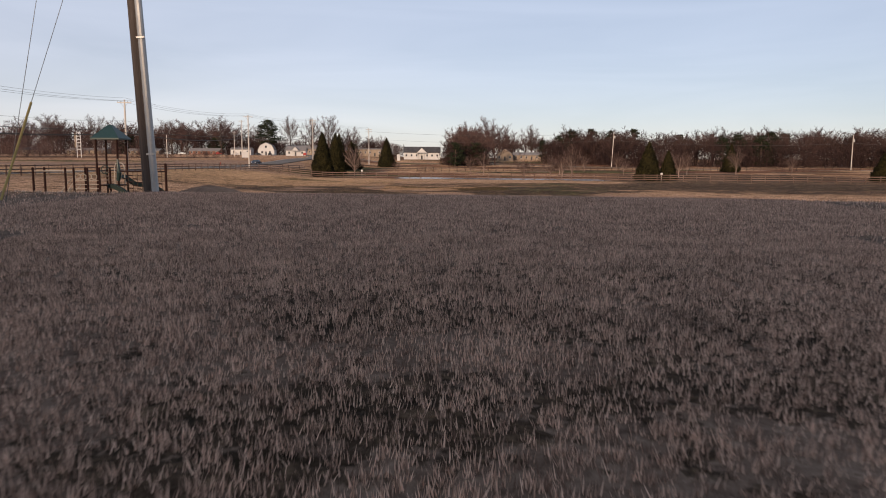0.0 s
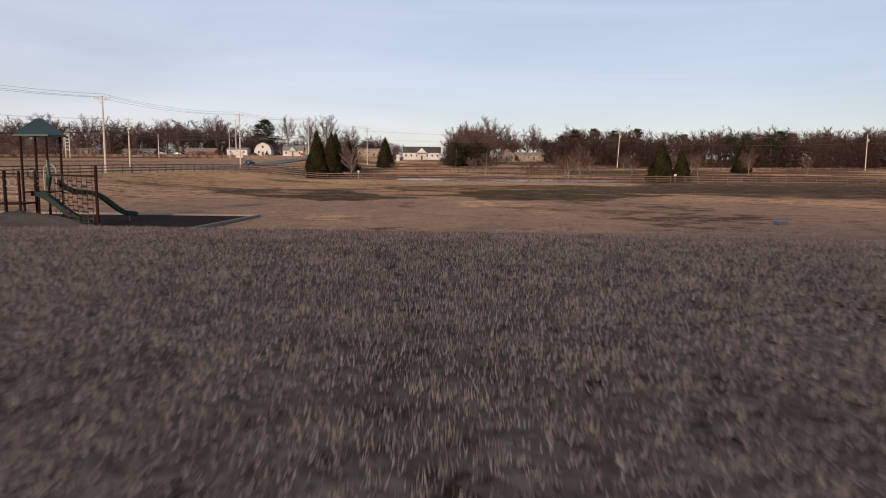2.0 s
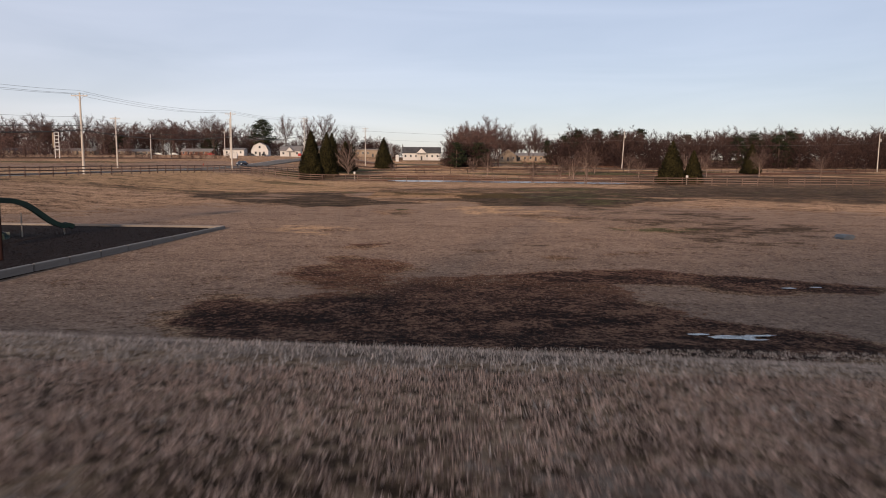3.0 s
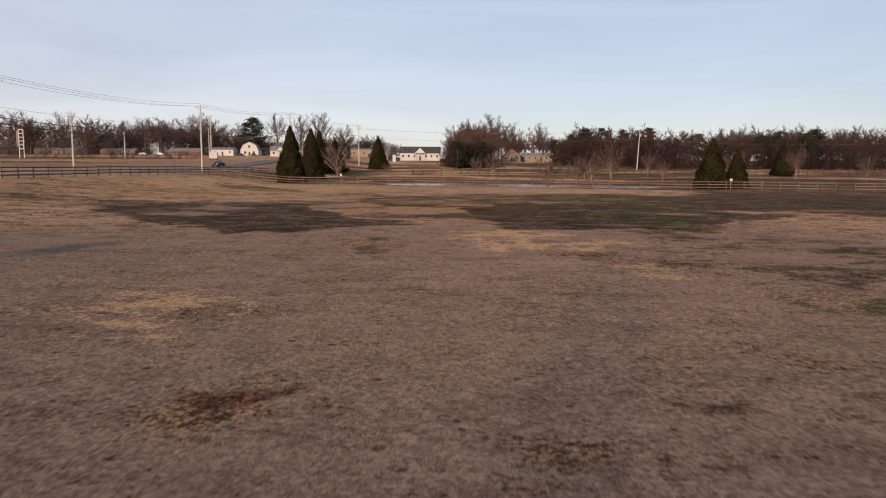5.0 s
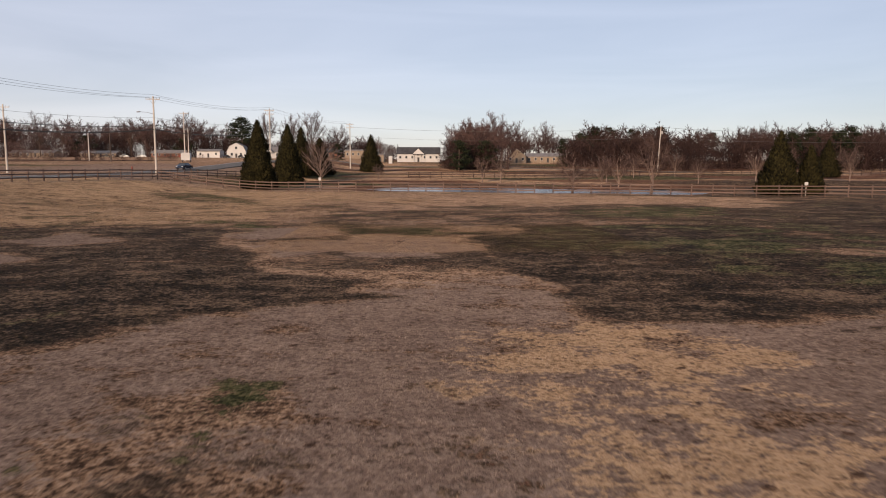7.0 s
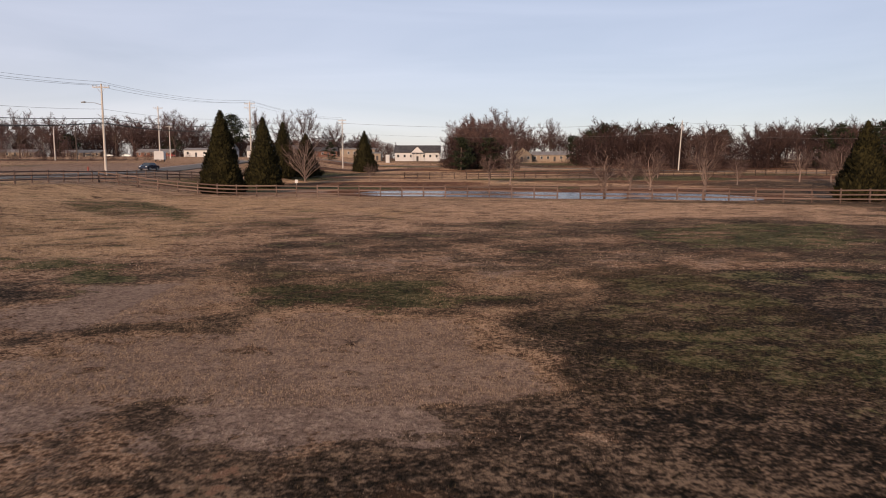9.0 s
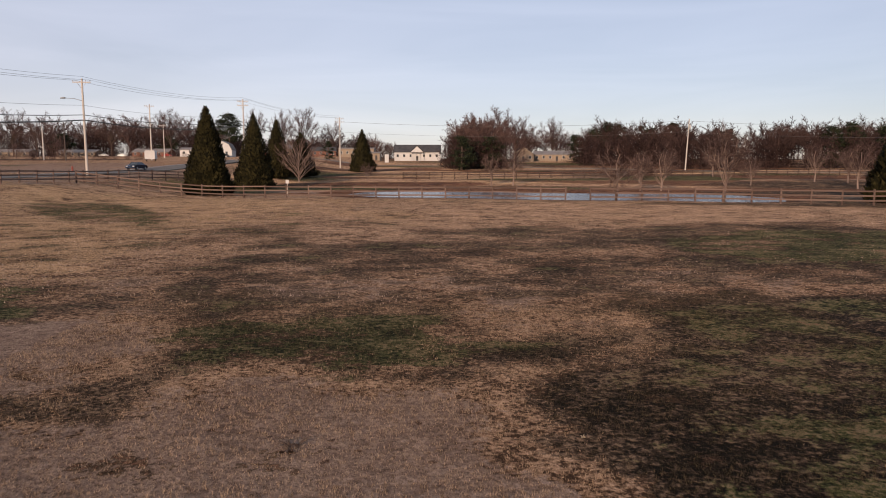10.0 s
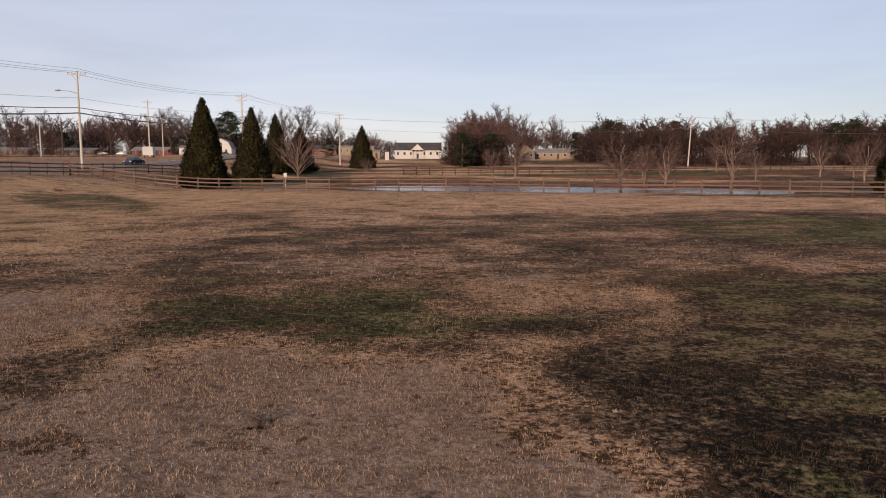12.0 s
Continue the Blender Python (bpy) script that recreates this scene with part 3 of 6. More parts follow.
    blob("green", 0.70, (11, 119.3), (16.1, 123.5), (23.4, 121.8), (24.4, 117.7), (17.3, 107.9), (12.3, 109.4), (9.6, 112))
    # sunlit gold of the far left lawn, painted as clay
    blob("clay_sun", 0.75, (-42.7, 133.5), (-39.1, 155.8), (-23.2, 146.5), (-13.1, 117.6), (-9.9, 105.7), (-13, 104.7), (-19, 105.8))
    blob("green", 0.55, (-19, 105.8), (-13.7, 105.8), (-11.6, 103.7), (-10.2, 100.9), (-14.9, 101))
    blob("green", 0.50, (-36.1, 141.7), (-30.1, 148.7), (-20.1, 139.4), (-17.1, 128.1), (-23.8, 127.5))
    # ragged outlines
    rag = 0.75 * (value_noise(x, y, 2.2, 14) - 0.5) + 0.5 * (value_noise(x, y, 0.9, 15) - 0.5)
    for k in kinds:
        kinds[k] = np.where((kinds[k] > 0.02) & (kinds[k] < 0.93), np.clip(kinds[k] + rag * (0.55 if k != "pale" else -0.4), 0, 1), kinds[k])
    # scattered tufts everywhere
    field = smooth01((y - 27) / 4)
    kinds["dark"] = np.maximum(kinds["dark"], 0.04 + 0.22 * value_noise(x, y, 2.5, 12) * value_noise(x, y, 11, 13) * field)
    # thatch on the mound; shade between blades and at the near end painted in
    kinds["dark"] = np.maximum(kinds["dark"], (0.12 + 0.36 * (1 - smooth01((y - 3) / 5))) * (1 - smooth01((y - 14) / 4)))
    # rough ground beyond the fences: sedge banks, dark and green streaks, pale paths
    far = smooth01((y - 168) / 12) * (0.35 + 0.65 * smooth01((x + 48) / 16))
    sx = x * 0.45
    kinds["dark"] = np.maximum(kinds["dark"], far * 0.6 * smooth01((value_noise(sx, y, 9, 8) - 0.46) * 3))
    kinds["green"] = np.maximum(kinds["green"], far * 0.7 * smooth01((value_noise(sx, y, 13, 16) - 0.55) * 4))
    kinds["clay_sun"] = np.maximum(kinds["clay_sun"], far * 0.8 * smooth01((value_noise(sx, y, 11, 17) - 0.45) * 3))
    kinds["sedge"] = np.maximum(kinds["sedge"], far * 0.95 * smooth01((value_noise(sx, y, 12, 18) - 0.42) * 4))
    kinds["pale"] = np.maximum(kinds["pale"], far * 0.9 * smooth01((value_noise(sx, y, 7, 19) - 0.66) * 6))
    bank = smooth01((17.0 - pond_distance(x, y)) / 3)
    kinds["sedge"] = np.maximum(kinds["sedge"], bank * 0.95)
    kinds["dark"] = kinds["dark"] * (1 - 0.6 * bank)
    for px_, py_, rx, ry, s in ((-26, 176, 14, 4, 0.9), (22, 190, 26, 7, 0.8), (62, 186, 34, 16, 0.75), (95, 160, 30, 10, 0.85), (44, 215, 30, 6, 0.7)):
        spot("sedge", px_, py_, rx, ry, s, 1.0)
    for px_, py_, rx, ry, s in ((72, 178, 38, 12, 0.85), (84, 205, 40, 14, 0.8), (58, 160, 30, 6, 0.6)):
        spot("dark", px_, py_, rx, ry, s, 1.0)
    spot("green", -18, 196, 10, 6, 0.8, 1.0)
    spot("pale", -14, 205, 9, 3, 0.8, 1.0)
    for px_, py_, rx, ry, s in ((-100, 212, 55, 16, 0.9), (-78, 235, 18, 12, 0.95), (-52, 205, 12, 40, 0.7), (-60, 140, 22, 60, 0.6)):
        spot("pale", px_, py_, rx, ry, s, 1.0)
    spot("green", -125, 234, 45, 6, 0.6, 1.0)
    spot("sedge", -150, 275, 70, 18, 0.95, 1.0)
    spot("dark", -150, 290, 70, 14, 0.7, 1.0)
    return kinds


def build_ground():
    xs = axis_steps([(-3200, 0), (-1200, 250), (-400, 60), (-120, 10), (-60, 2), (-26, 0.8), (26, 0.4), (60, 0.9), (120, 3), (400, 14), (1200, 60), (3200, 250)])
    ys = axis_steps([(-400, 0), (-40, 30), (-4, 3), (14, 0.7), (34, 0.3), (130, 0.45), (215, 0.8), (300, 2.5), (600, 10), (1400, 40), (4200, 200)])
    gx, gy = np.meshgrid(xs, ys, indexing="ij")
    gz = land(gx, gy)
    nx, ny = gx.shape
    idx = np.arange(nx * ny).reshape(nx, ny)
    quads = np.stack([idx[:-1, :-1], idx[1:, :-1], idx[1:, 1:], idx[:-1, 1:]], -1).reshape(-1, 4)
    me = bpy.data.meshes.new("ground")
    me.from_pydata(np.stack([gx, gy, gz], -1).reshape(-1, 3), [], quads)
    me.materials.append(GROUND)
    me.shade_smooth()
    k = patches(gx.ravel(), gy.ravel())
    for name, (r, g, b) in (("cover", ("dark", "green", "clay_sun")), ("soil", ("mud", "pale", "sedge"))):
        layer = me.color_attributes.new(name, "FLOAT_COLOR", "POINT")
        layer.data.foreach_set("color", np.stack([k[r], k[g], k[b], np.ones_like(k[r])], -1).astype(np.float32).ravel())
    return tagged(new("ground", me), "dormant tan lawn with dark, green and muddy patches", "ground", kind="structure")


build_ground()


def build_pond():
    g = Geo()
    d = Vector((*(POND_B - POND_A), 0)).normalized()
    side = Vector((-d.y, d.x, 0))
    a, b = Vector((*POND_A, POND_LEVEL)), Vector((*POND_B, POND_LEVEL))
    ring = []
    for k in range(24):
        w = 2 * math.pi * k / 24
        base = b if math.cos(w) > 0 else a
        ring.append(base + d * 12.4 * math.cos(w) + side * 12.4 * math.sin(w))
    g.add(ring, [tuple(range(24))])
    tagged(new("water", g.mesh("water", WATER)), "still grey-blue pond water reflecting the sky", "pond", kind="structure")


build_pond()


def ribbon(line, half_left, half_right, lift, step=4.0):
    """A strip laid over the land along a line of (x, y)."""
    pts = [Vector(p) for p in line]
    fine = []
    for i in range(len(pts) - 1):
        n = max(1, round((pts[i + 1] - pts[i]).length / step))
        p0, p3 = pts[max(i - 1, 0)], pts[min(i + 2, len(pts) - 1)]
        for k in range(n):
            u = k / n
            p1, p2 = pts[i], pts[i + 1]
            fine.append(0.5 * ((2 * p1) + (p2 - p0) * u + (2 * p0 - 5 * p1 + 4 * p2 - p3) * u * u + (3 * p1 - p0 - 3 * p2 + p3) * u ** 3))
    fine.append(pts[-1])
    g = Geo()
    v, f = [], []
    cols = (half_left, half_left * 0.5 + half_right * 0.5, half_right)
    for i, p in enumerate(fine):
        d = (fine[min(i + 1, len(fine) - 1)] - fine[max(i - 1, 0)]).normalized()
        n = Vector((d.y, -d.x))
        level = max(at(*(p + n * c)) for c in (half_left, 0, half_right))
        for c in cols:
            q = p + n * c
            v.append((q.x, q.y, level + lift))
        for c in (cols[2], cols[0]):
            q = p + n * c
            v.append((q.x, q.y, level + lift - 0.5))
    for i in range(len(fine) - 1):
        o = i * 5
        for k in range(5):
            f.append((o + k, o + (k + 1) % 5, o + 5 + (k + 1) % 5, o + 5 + k))
    return g.add(v, f)


ROAD_LINE = [(-84, -120), (-74, 20), (-63, 124), (-57, 185), (-53.5, 230), (-52, 280), (-60, 345), (-80, 430), (-110, 560)]
tagged(new("road", ribbon(ROAD_LINE, -4.2, 4.2, 0.05).mesh("road", ASPHALT)), "grey asphalt two-lane road", "road", kind="structure")
tagged(new("road_marking", ribbon(ROAD_LINE, -0.16, 0.16, 0.062).mesh("road_marking", PAINT_YELLOW)), "yellow centre line on the road", "road marking", kind="structure")
for off in (-3.9, 3.9):
    tagged(new("road_marking", ribbon(ROAD_LINE, off - 0.06, off + 0.06, 0.062).mesh("road_marking", PAINT_WHITE)), "white edge line on the road", "road marking", kind="structure")
FAR_ROAD = [(400, 258), (180, 262), (90, 268), (40, 300), (-10, 330), (-52, 345)]
tagged(new("road", ribbon(FAR_ROAD, -3.0, 3.0, 0.05).mesh("road", ASPHALT)), "pale side road behind the pond", "road", kind="structure")


# ---- board fences ----
POST = Geo().box(0, 0, 0.64, 0.15, 0.15, 1.68, bevel=0.02).mesh("post", BOARD)


def fence(line, label, group, bay=2.6, rails=(0.42, 0.86, 1.30), gaps=(), board=None):
    board = board or BOARD
    upright = POST if board is BOARD else Geo().box(0, 0, 0.64, 0.15, 0.15, 1.68, bevel=0.02).mesh("post", board)
    pts = [Vector(p) for p in line]
    first = pts[0]
    root = thing("fence", pose(first.x, first.y, at(first.x, first.y)), label, "fence", group)
    spots, left = [], 0.0
    for a, b in zip(pts, pts[1:]):
        n = (b - a).length
        while left <= n:
            spots.append(a + (b - a) * (left / n))
            left += bay
        left -= n
    base = root.location
    rng = random.Random(len(spots))
    tops = [Vector((p.x, p.y, at(p.x, p.y))) for p in spots]
    for p in tops:
        part("post", upright, board, root, m=pose(*(p - base), rng.uniform(-1.5, 1.5), rng.uniform(-1.5, 1.5), rng.uniform(0, 10)))
    rail_mesh = Geo().box(0, 0, 0, 1, 0.04, 0.145).mesh("rail", board)
    for k, (a, b) in enumerate(zip(tops, tops[1:])):
        if k in gaps:
            continue
        d = b - a
        ang = math.degrees(math.atan2(d.y, d.x))
        tilt = -math.degrees(math.atan2(d.z, math.hypot(d.x, d.y)))
        for h in rails:
            mid = (a + b) / 2 - base + Vector((0, 0, h + rng.uniform(-0.015, 0.015)))
            out = Vector((d.y, -d.x, 0)).normalized() * 0.1
            m = pose(*(mid + out), 0, tilt + rng.uniform(-0.5, 0.5), ang) @ Matrix.Diagonal((d.length + 0.02, 1, 1, 1))
            part("rail", rail_mesh, board, root, m=m)
    return root


fence([(-60, 60), (-55, 95), (-50.5, 125), (-45.5, 160), (-43.5, 172), (-42.5, 184), (-36, 200)],
      "weathered dark three-rail wooden fence along the road", "board fences")
fence([(-43.6, 168.6), (-31.3, 167.3), (-18.8, 165.0), (-6.5, 163.2), (4, 161.6), (14, 159.4), (23, 156.4), (32.5, 153.0), (39.5, 150), (60, 144), (98, 135)],
      "weathered three-rail wooden fence before the pond, rails missing in one bay", "board fences", gaps=(22,))
fence([(-8, 224), (10, 228), (35, 236), (62, 243), (95, 248), (150, 252)], "dark three-rail wooden fence beyond the pond", "board fences", board=DARK_BOARD)


# ---- trees ----
def bare_tree(seed, height, spread=0.42, stems=1, forks=(7, 6, 6, 4), trunk_r=None, low=0.28, lean=0.0, up=0.35, twig=0.014):
    """Limbs and twigs of a leafless tree: two Geo, the wood and the twigs."""
    rng = random.Random(seed)
    wood, fine = Geo(), Geo()
    tr = trunk_r or height * 0.018

    def limb(p, d, length, r, level):
        n = 4 if level < 2 else (3 if level == 2 else 1)
        path = [p]
        for k in range(n):
            jit = 0.18 + 0.10 * level
            d = (d + Vector((rng.gauss(0, jit), rng.gauss(0, jit), rng.gauss(up * 0.3, jit * 0.6)))).normalized()
            path.append(path[-1] + d * (length / n))
        end = 0.35 if level < 3 else 0.2
        radii = [r * (1 - (1 - end) * i / n) for i in range(n + 1)]
        if level == 0:
            wood.tube(path, radii, 7, False)
        elif level < 3:
            wood.tube(path, radii, 5 if level == 1 else 3, False)
        else:
            fine.tube(path, radii, 3, False)
        if level >= len(forks):
            return
        count = forks[level]
        for k in range(count):
            s = (low if level == 0 else 0.2) + (1 - (low if level == 0 else 0.2)) * (k + rng.random()) / count
            i = min(int(s * n), n - 1)
            q = path[i].lerp(path[i + 1], s * n - i)
            way = (path[i + 1] - path[i]).normalized()
            a = Vector((rng.gauss(0, 1), rng.gauss(0, 1), rng.gauss(0, 0.5)))
            a = (a - way * a.dot(way)).normalized()
            open_ = rng.uniform(0.5, 0.95) if level == 0 else rng.uniform(0.5, 1.0)
            nd = (way * math.cos(open_) + a * math.sin(open_) + Vector((0, 0, up * 0.5))).normalized()
            base_len = height * spread if level == 0 else length * 0.55
            ln = base_len * (1.15 - 0.6 * s) * rng.uniform(0.7, 1.15)
            nr = max(radii[i] * rng.uniform(0.4, 0.6), twig)
            limb(q, nd, ln, nr, level + 1)

    for s in range(stems):
        a = 2 * math.pi * s / max(stems, 1) + rng.random()
        tilt = (0.28 if stems > 1 else 0.03) + lean
        d = Vector((math.cos(a) * tilt, math.sin(a) * tilt, 1)).normalized()
        off = Vector((math.cos(a), math.sin(a), 0)) * (tr * 1.2 if stems > 1 else 0) - Vector((0, 0, 0.15))
        limb(off, d, height * (0.8 if s == 0 else rng.uniform(0.55, 0.75)), tr * (1 if s == 0 else 0.75), 0)
    return wood, fine


def crown_limbs(rng, height, radius, limbs, low):
    """Paths of rising limbs that fill a rounded crown."""
    out = []
    for k in range(limbs):
        w = k * 2.4 + rng.uniform(-0.5, 0.5)
        e = math.asin(rng.uniform(-0.25, 0.96))
        mid_z, half_z = height * (0.5 + low * 0.5), height * (0.5 - low * 0.5)
        rr = rng.uniform(0.72, 1.0)
        tip = Vector((math.cos(w) * math.cos(e) * radius * rr, math.sin(w) * math.cos(e) * radius * rr, mid_z + math.sin(e) * half_z * rr))
        z0 = height * rng.uniform(low * 0.7, low + 0.18)
        z0 = min(z0, tip.z - height * 0.12)
        bend = Vector((tip.x * 0.55, tip.y * 0.55, z0 + (tip.z - z0) * 0.50 + rng.uniform(-0.03, 0.05) * height))
        out.append((Vector((0, 0, z0)), bend, tip))
    return out


def crown_tree(seed, height, radius, limbs=16, low=0.2, r0=0.28, fat=1.0, many=15):
    """A tall leafless tree with a rounded crown of fine twigs: the wood and the twigs."""
    rng = random.Random(seed)
    wood_, fine = Geo(), Geo()
    wood_.tube([(0, 0, -0.3), (0.15, 0, height * low), (rng.uniform(-0.4, 0.4), rng.uniform(-0.4, 0.4), height * 0.55), (rng.uniform(-0.6, 0.6), rng.uniform(-0.6, 0.6), height * 0.7)], [r0, r0 * 0.8, r0 * 0.4, 0.04], 7, False)
    heart = Vector((0, 0, height * 0.45))
    for a, b, c in crown_limbs(rng, height * 0.93, radius * 0.92, limbs, low):
        wood_.tube([a, a.lerp(b, 0.5) + Vector((rng.gauss(0, 0.15), rng.gauss(0, 0.15), -0.1)), b, b.lerp(c, 0.5) + Vector((rng.gauss(0, 0.2), rng.gauss(0, 0.2), 0)), c], [r0 * 0.3, r0 * 0.2, r0 * 0.12, r0 * 0.06, 0.008], 4, False)
        for k in range(11):
            u = 0.25 + 0.75 * (k + rng.random()) / 11
            p = a.lerp(b, u * 2) if u < 0.5 else b.lerp(c, u * 2 - 1)
            d = ((p - heart).normalized() * 0.35 + (c - b).normalized() * 0.2 + Vector((rng.gauss(0, 0.55), rng.gauss(0, 0.55), rng.gauss(0.08, 0.4)))).normalized()
            ln = height * rng.uniform(0.08, 0.17) * (1.15 - 0.5 * u)
            q = p + d * ln
            wood_.tube([p, p + d * ln * 0.5 + Vector((rng.gauss(0, 0.08), rng.gauss(0, 0.08), 0.05)), q], [0.028 * fat, 0.02 * fat, 0.008 * fat], 3, False)
            for _ in range(many):
                s0 = p.lerp(q, rng.uniform(0.25, 1.0))
                dd = (d * 0.7 + Vector((rng.gauss(0, 0.5), rng.gauss(0, 0.5), rng.gauss(0.02, 0.4)))).normalized()
                side = dd.cross(Vector((rng.gauss(0, 1), rng.gauss(0, 1), rng.gauss(0, 1)))).normalized() * rng.uniform(0.016, 0.034) * fat
                fine.add([s0 - side, s0 + side, s0 + dd * height * rng.uniform(0.04, 0.10)], [(0, 1, 2)])
    return wood_, fine


def fan_tree(seed, height, radius, limbs=12, clear=0.24, fat=1.0, split=(7, 6, 5)):
    """A leafless broad-crowned tree: limbs fan out to a dome and split into ever finer twigs. Wood and twigs."""
    rng = random.Random(seed)
    stem, fine = Geo(), Geo()
    mid, rise = height * (clear + (1 - clear) * 0.42), height * (1 - clear) * 0.58
    heart = Vector((0, 0, height * clear))
    lean = Vector((rng.uniform(-0.3, 0.3), rng.uniform(-0.3, 0.3), 0))
    stem.tube([(0, 0, -0.3), heart * 0.6 + lean * 0.4, heart + lean, Vector((0, 0, height * 0.62)) + lean * 2], [height * 0.02, height * 0.016, height * 0.013, height * 0.004], 7, False)

    def sliver(p, d, length, wide):
        side = d.cross(Vector((rng.gauss(0, 1), rng.gauss(0, 1), rng.gauss(0, 1)))).normalized() * wide
        fine.add([p - side, p + side, p + d * length], [(0, 1, 2)])

    for k in range(limbs):
        up = -0.12 + 1.07 * (k + rng.random()) / limbs
        w = 2.4 * k + rng.uniform(-0.4, 0.4)
        flat = math.sqrt(max(0.0, 1 - up * up))
        reach = rng.uniform(0.78, 1.04)
        end = Vector((radius * flat * math.cos(w) * reach, radius * flat * math.sin(w) * reach, mid + rise * up * reach))
        begin = heart.lerp(Vector((0, 0, height * 0.6)), max(0.0, up) * rng.uniform(0.3, 0.9)) + lean
        bow = begin.lerp(end, 0.45) + Vector((-end.x * 0.12, -end.y * 0.12, height * 0.04)) + Vector((rng.gauss(0, 0.25), rng.gauss(0, 0.25), 0))
        path = [begin * (1 - u) ** 2 + bow * 2 * u * (1 - u) + end * u * u for u in (0, 0.25, 0.5, 0.75, 1.0)]
        stem.tube(path, [height * q for q in (0.008, 0.006, 0.004, 0.0025, 0.001)], 4, False)
        for j in range(split[0]):
            u = 0.28 + 0.7 * (j + rng.random()) / split[0]
            i = min(int(u * 4), 3)
            p, way = path[i].lerp(path[i + 1], u * 4 - i), (path[i + 1] - path[i]).normalized()
            out = (p - heart).normalized()
            d = (way * 0.8 + out * 0.35 + Vector((rng.gauss(0, 0.5), rng.gauss(0, 0.5), rng.gauss(0.15, 0.35)))).normalized()
            ln = radius * rng.uniform(0.3, 0.55) * (1.15 - 0.55 * u)
            q1 = p + d * ln * 0.5
            d2 = (d + Vector((rng.gauss(0, 0.15), rng.gauss(0, 0.15), 0.22))).normalized()
            q2 = q1 + d2 * ln * 0.5
            stem.tube([p, q1, q2], [0.045 * min(fat, 1.1), 0.028 * min(fat, 1.1), 0.01 * min(fat, 1.1)], 3, False)
            for i2 in range(split[1]):
                v = 0.2 + 0.8 * (i2 + rng.random()) / split[1]
                r = p.lerp(q1, v * 2) if v < 0.5 else q1.lerp(q2, v * 2 - 1)
                d3 = (d2 * 0.75 + Vector((rng.gauss(0, 0.5), rng.gauss(0, 0.5), rng.gauss(0.12, 0.4)))).normalized()
                l3 = radius * rng.uniform(0.12, 0.24)
                sliver(r, d3, l3, 0.02 * fat)
                for _ in range(split[2]):
                    d4 = (d3 * 0.8 + Vector((rng.gauss(0, 0.5), rng.gauss(0, 0.5), rng.gauss(0.1, 0.4)))).normalized()
                    sliver(r + d3 * l3 * rng.uniform(0.15, 0.95), d4, radius * rng.uniform(0.07, 0.15), 0.016 * fat)
    return stem, fine


def make_bare(name, m, geos, wood_mat, label, group="bare trees", category="bare tree"):
    root = thing(name, m, label, category, group)
    part("trunk", geos[0], wood_mat, root)
    part("twig_crown", geos[1], PALE_TWIG if wood_mat is PALE_BARK else TWIG, root)
    return root


def conifer(seed, height, radius, count=5200, low=0.1, power=0.75, spray=0.62):
    """Foliage of a dense cone-shaped evergreen: a ragged core and many upswept sprays."""
    rng = np.random.default_rng(seed)
    g = Geo()
    rings, sides = 16, 22
    core = []
    for i in range(rings):
        s = i / (rings - 1)
        r = radius * (1 - s) ** power * (0.86 if s > 0.06 else 0.7) + 0.02
        for k in range(sides):
            w = 2 * math.pi * k / sides
            rr = r * (1 + rng.uniform(-0.16, 0.10))
            core.append((rr * math.cos(w), rr * math.sin(w), low + (height * 0.97 - low) * s))
    fs = [(i * sides + k, i * sides + (k + 1) % sides, (i + 1) * sides + (k + 1) % sides, (i + 1) * sides + k) for i in range(rings - 1) for k in range(sides)]
    g.add(core, fs)
    lobes = rng.uniform(0, 6.28, 5)
    for _ in range(count):
        s = 1 - math.sqrt(rng.random()) if rng.random() < 0.85 else rng.random()
        w = rng.uniform(0, 2 * math.pi)
        lump = 1 + 0.09 * math.sin(3 * w + lobes[0] + 9 * s) + 0.07 * math.sin(7 * w + lobes[1] - 17 * s) + 0.05 * math.sin(31 * s + lobes[2] + 2 * w)
        r = radius * (1 - s) ** power * lump * rng.uniform(0.84, 1.03)
        p = np.array((r * math.cos(w), r * math.sin(w), low + (height - low) * s))
        outw = np.array((math.cos(w), math.sin(w), 0))
        tang = np.array((-math.sin(w), math.cos(w), 0))
        d = outw * rng.uniform(0.15, 0.75) + np.array((0, 0, 1)) * rng.uniform(0.5, 1.1) + tang * rng.uniform(-0.35, 0.35)
        d /= np.linalg.norm(d)
        ln = spray * rng.uniform(0.5, 1.15) * (0.55 + 0.45 * (1 - s))
        wd = ln * rng.uniform(0.22, 0.4)
        tw = tang * math.cos(rng.uniform(-0.9, 0.9)) + outw * rng.uniform(-0.5, 0.5)
        a, b = p - tw * wd * 0.5, p + tw * wd * 0.5
        mid = p + d * ln * 0.55
        g.add([p - d * ln * 0.3, mid - tw * wd, p + d * ln, mid + tw * wd], [(0, 1, 2), (0, 2, 3)])
    return g


def make_conifer(x, y, height, radius, seed, label, count=5200):
    root = thing("evergreen_tree", pose(x, y, at(x, y), 0, 0, seed * 40 % 360), label, "evergreen tree", "cone-shaped evergreens")
    part("trunk", Geo().tube([(0, 0, -0.2), (0, 0, height * 0.5), (0, 0, height * 0.9)], [radius * 0.07, radius * 0.05, 0.02], 7), BARK, root)
    part("crown", conifer(seed, height, radius, count), CEDAR, root)
    return root


EVER = "dense dark green cone-shaped evergreen standing behind the board fence"
make_conifer(-28.75, 171.0, 10.5, 2.7, 1, EVER, 8600)
make_conifer(-28.9, 193.0, 11.0, 3.0, 2, EVER, 6000)
make_conifer(-31.9, 221.0, 11.0, 2.9, 3, EVER)
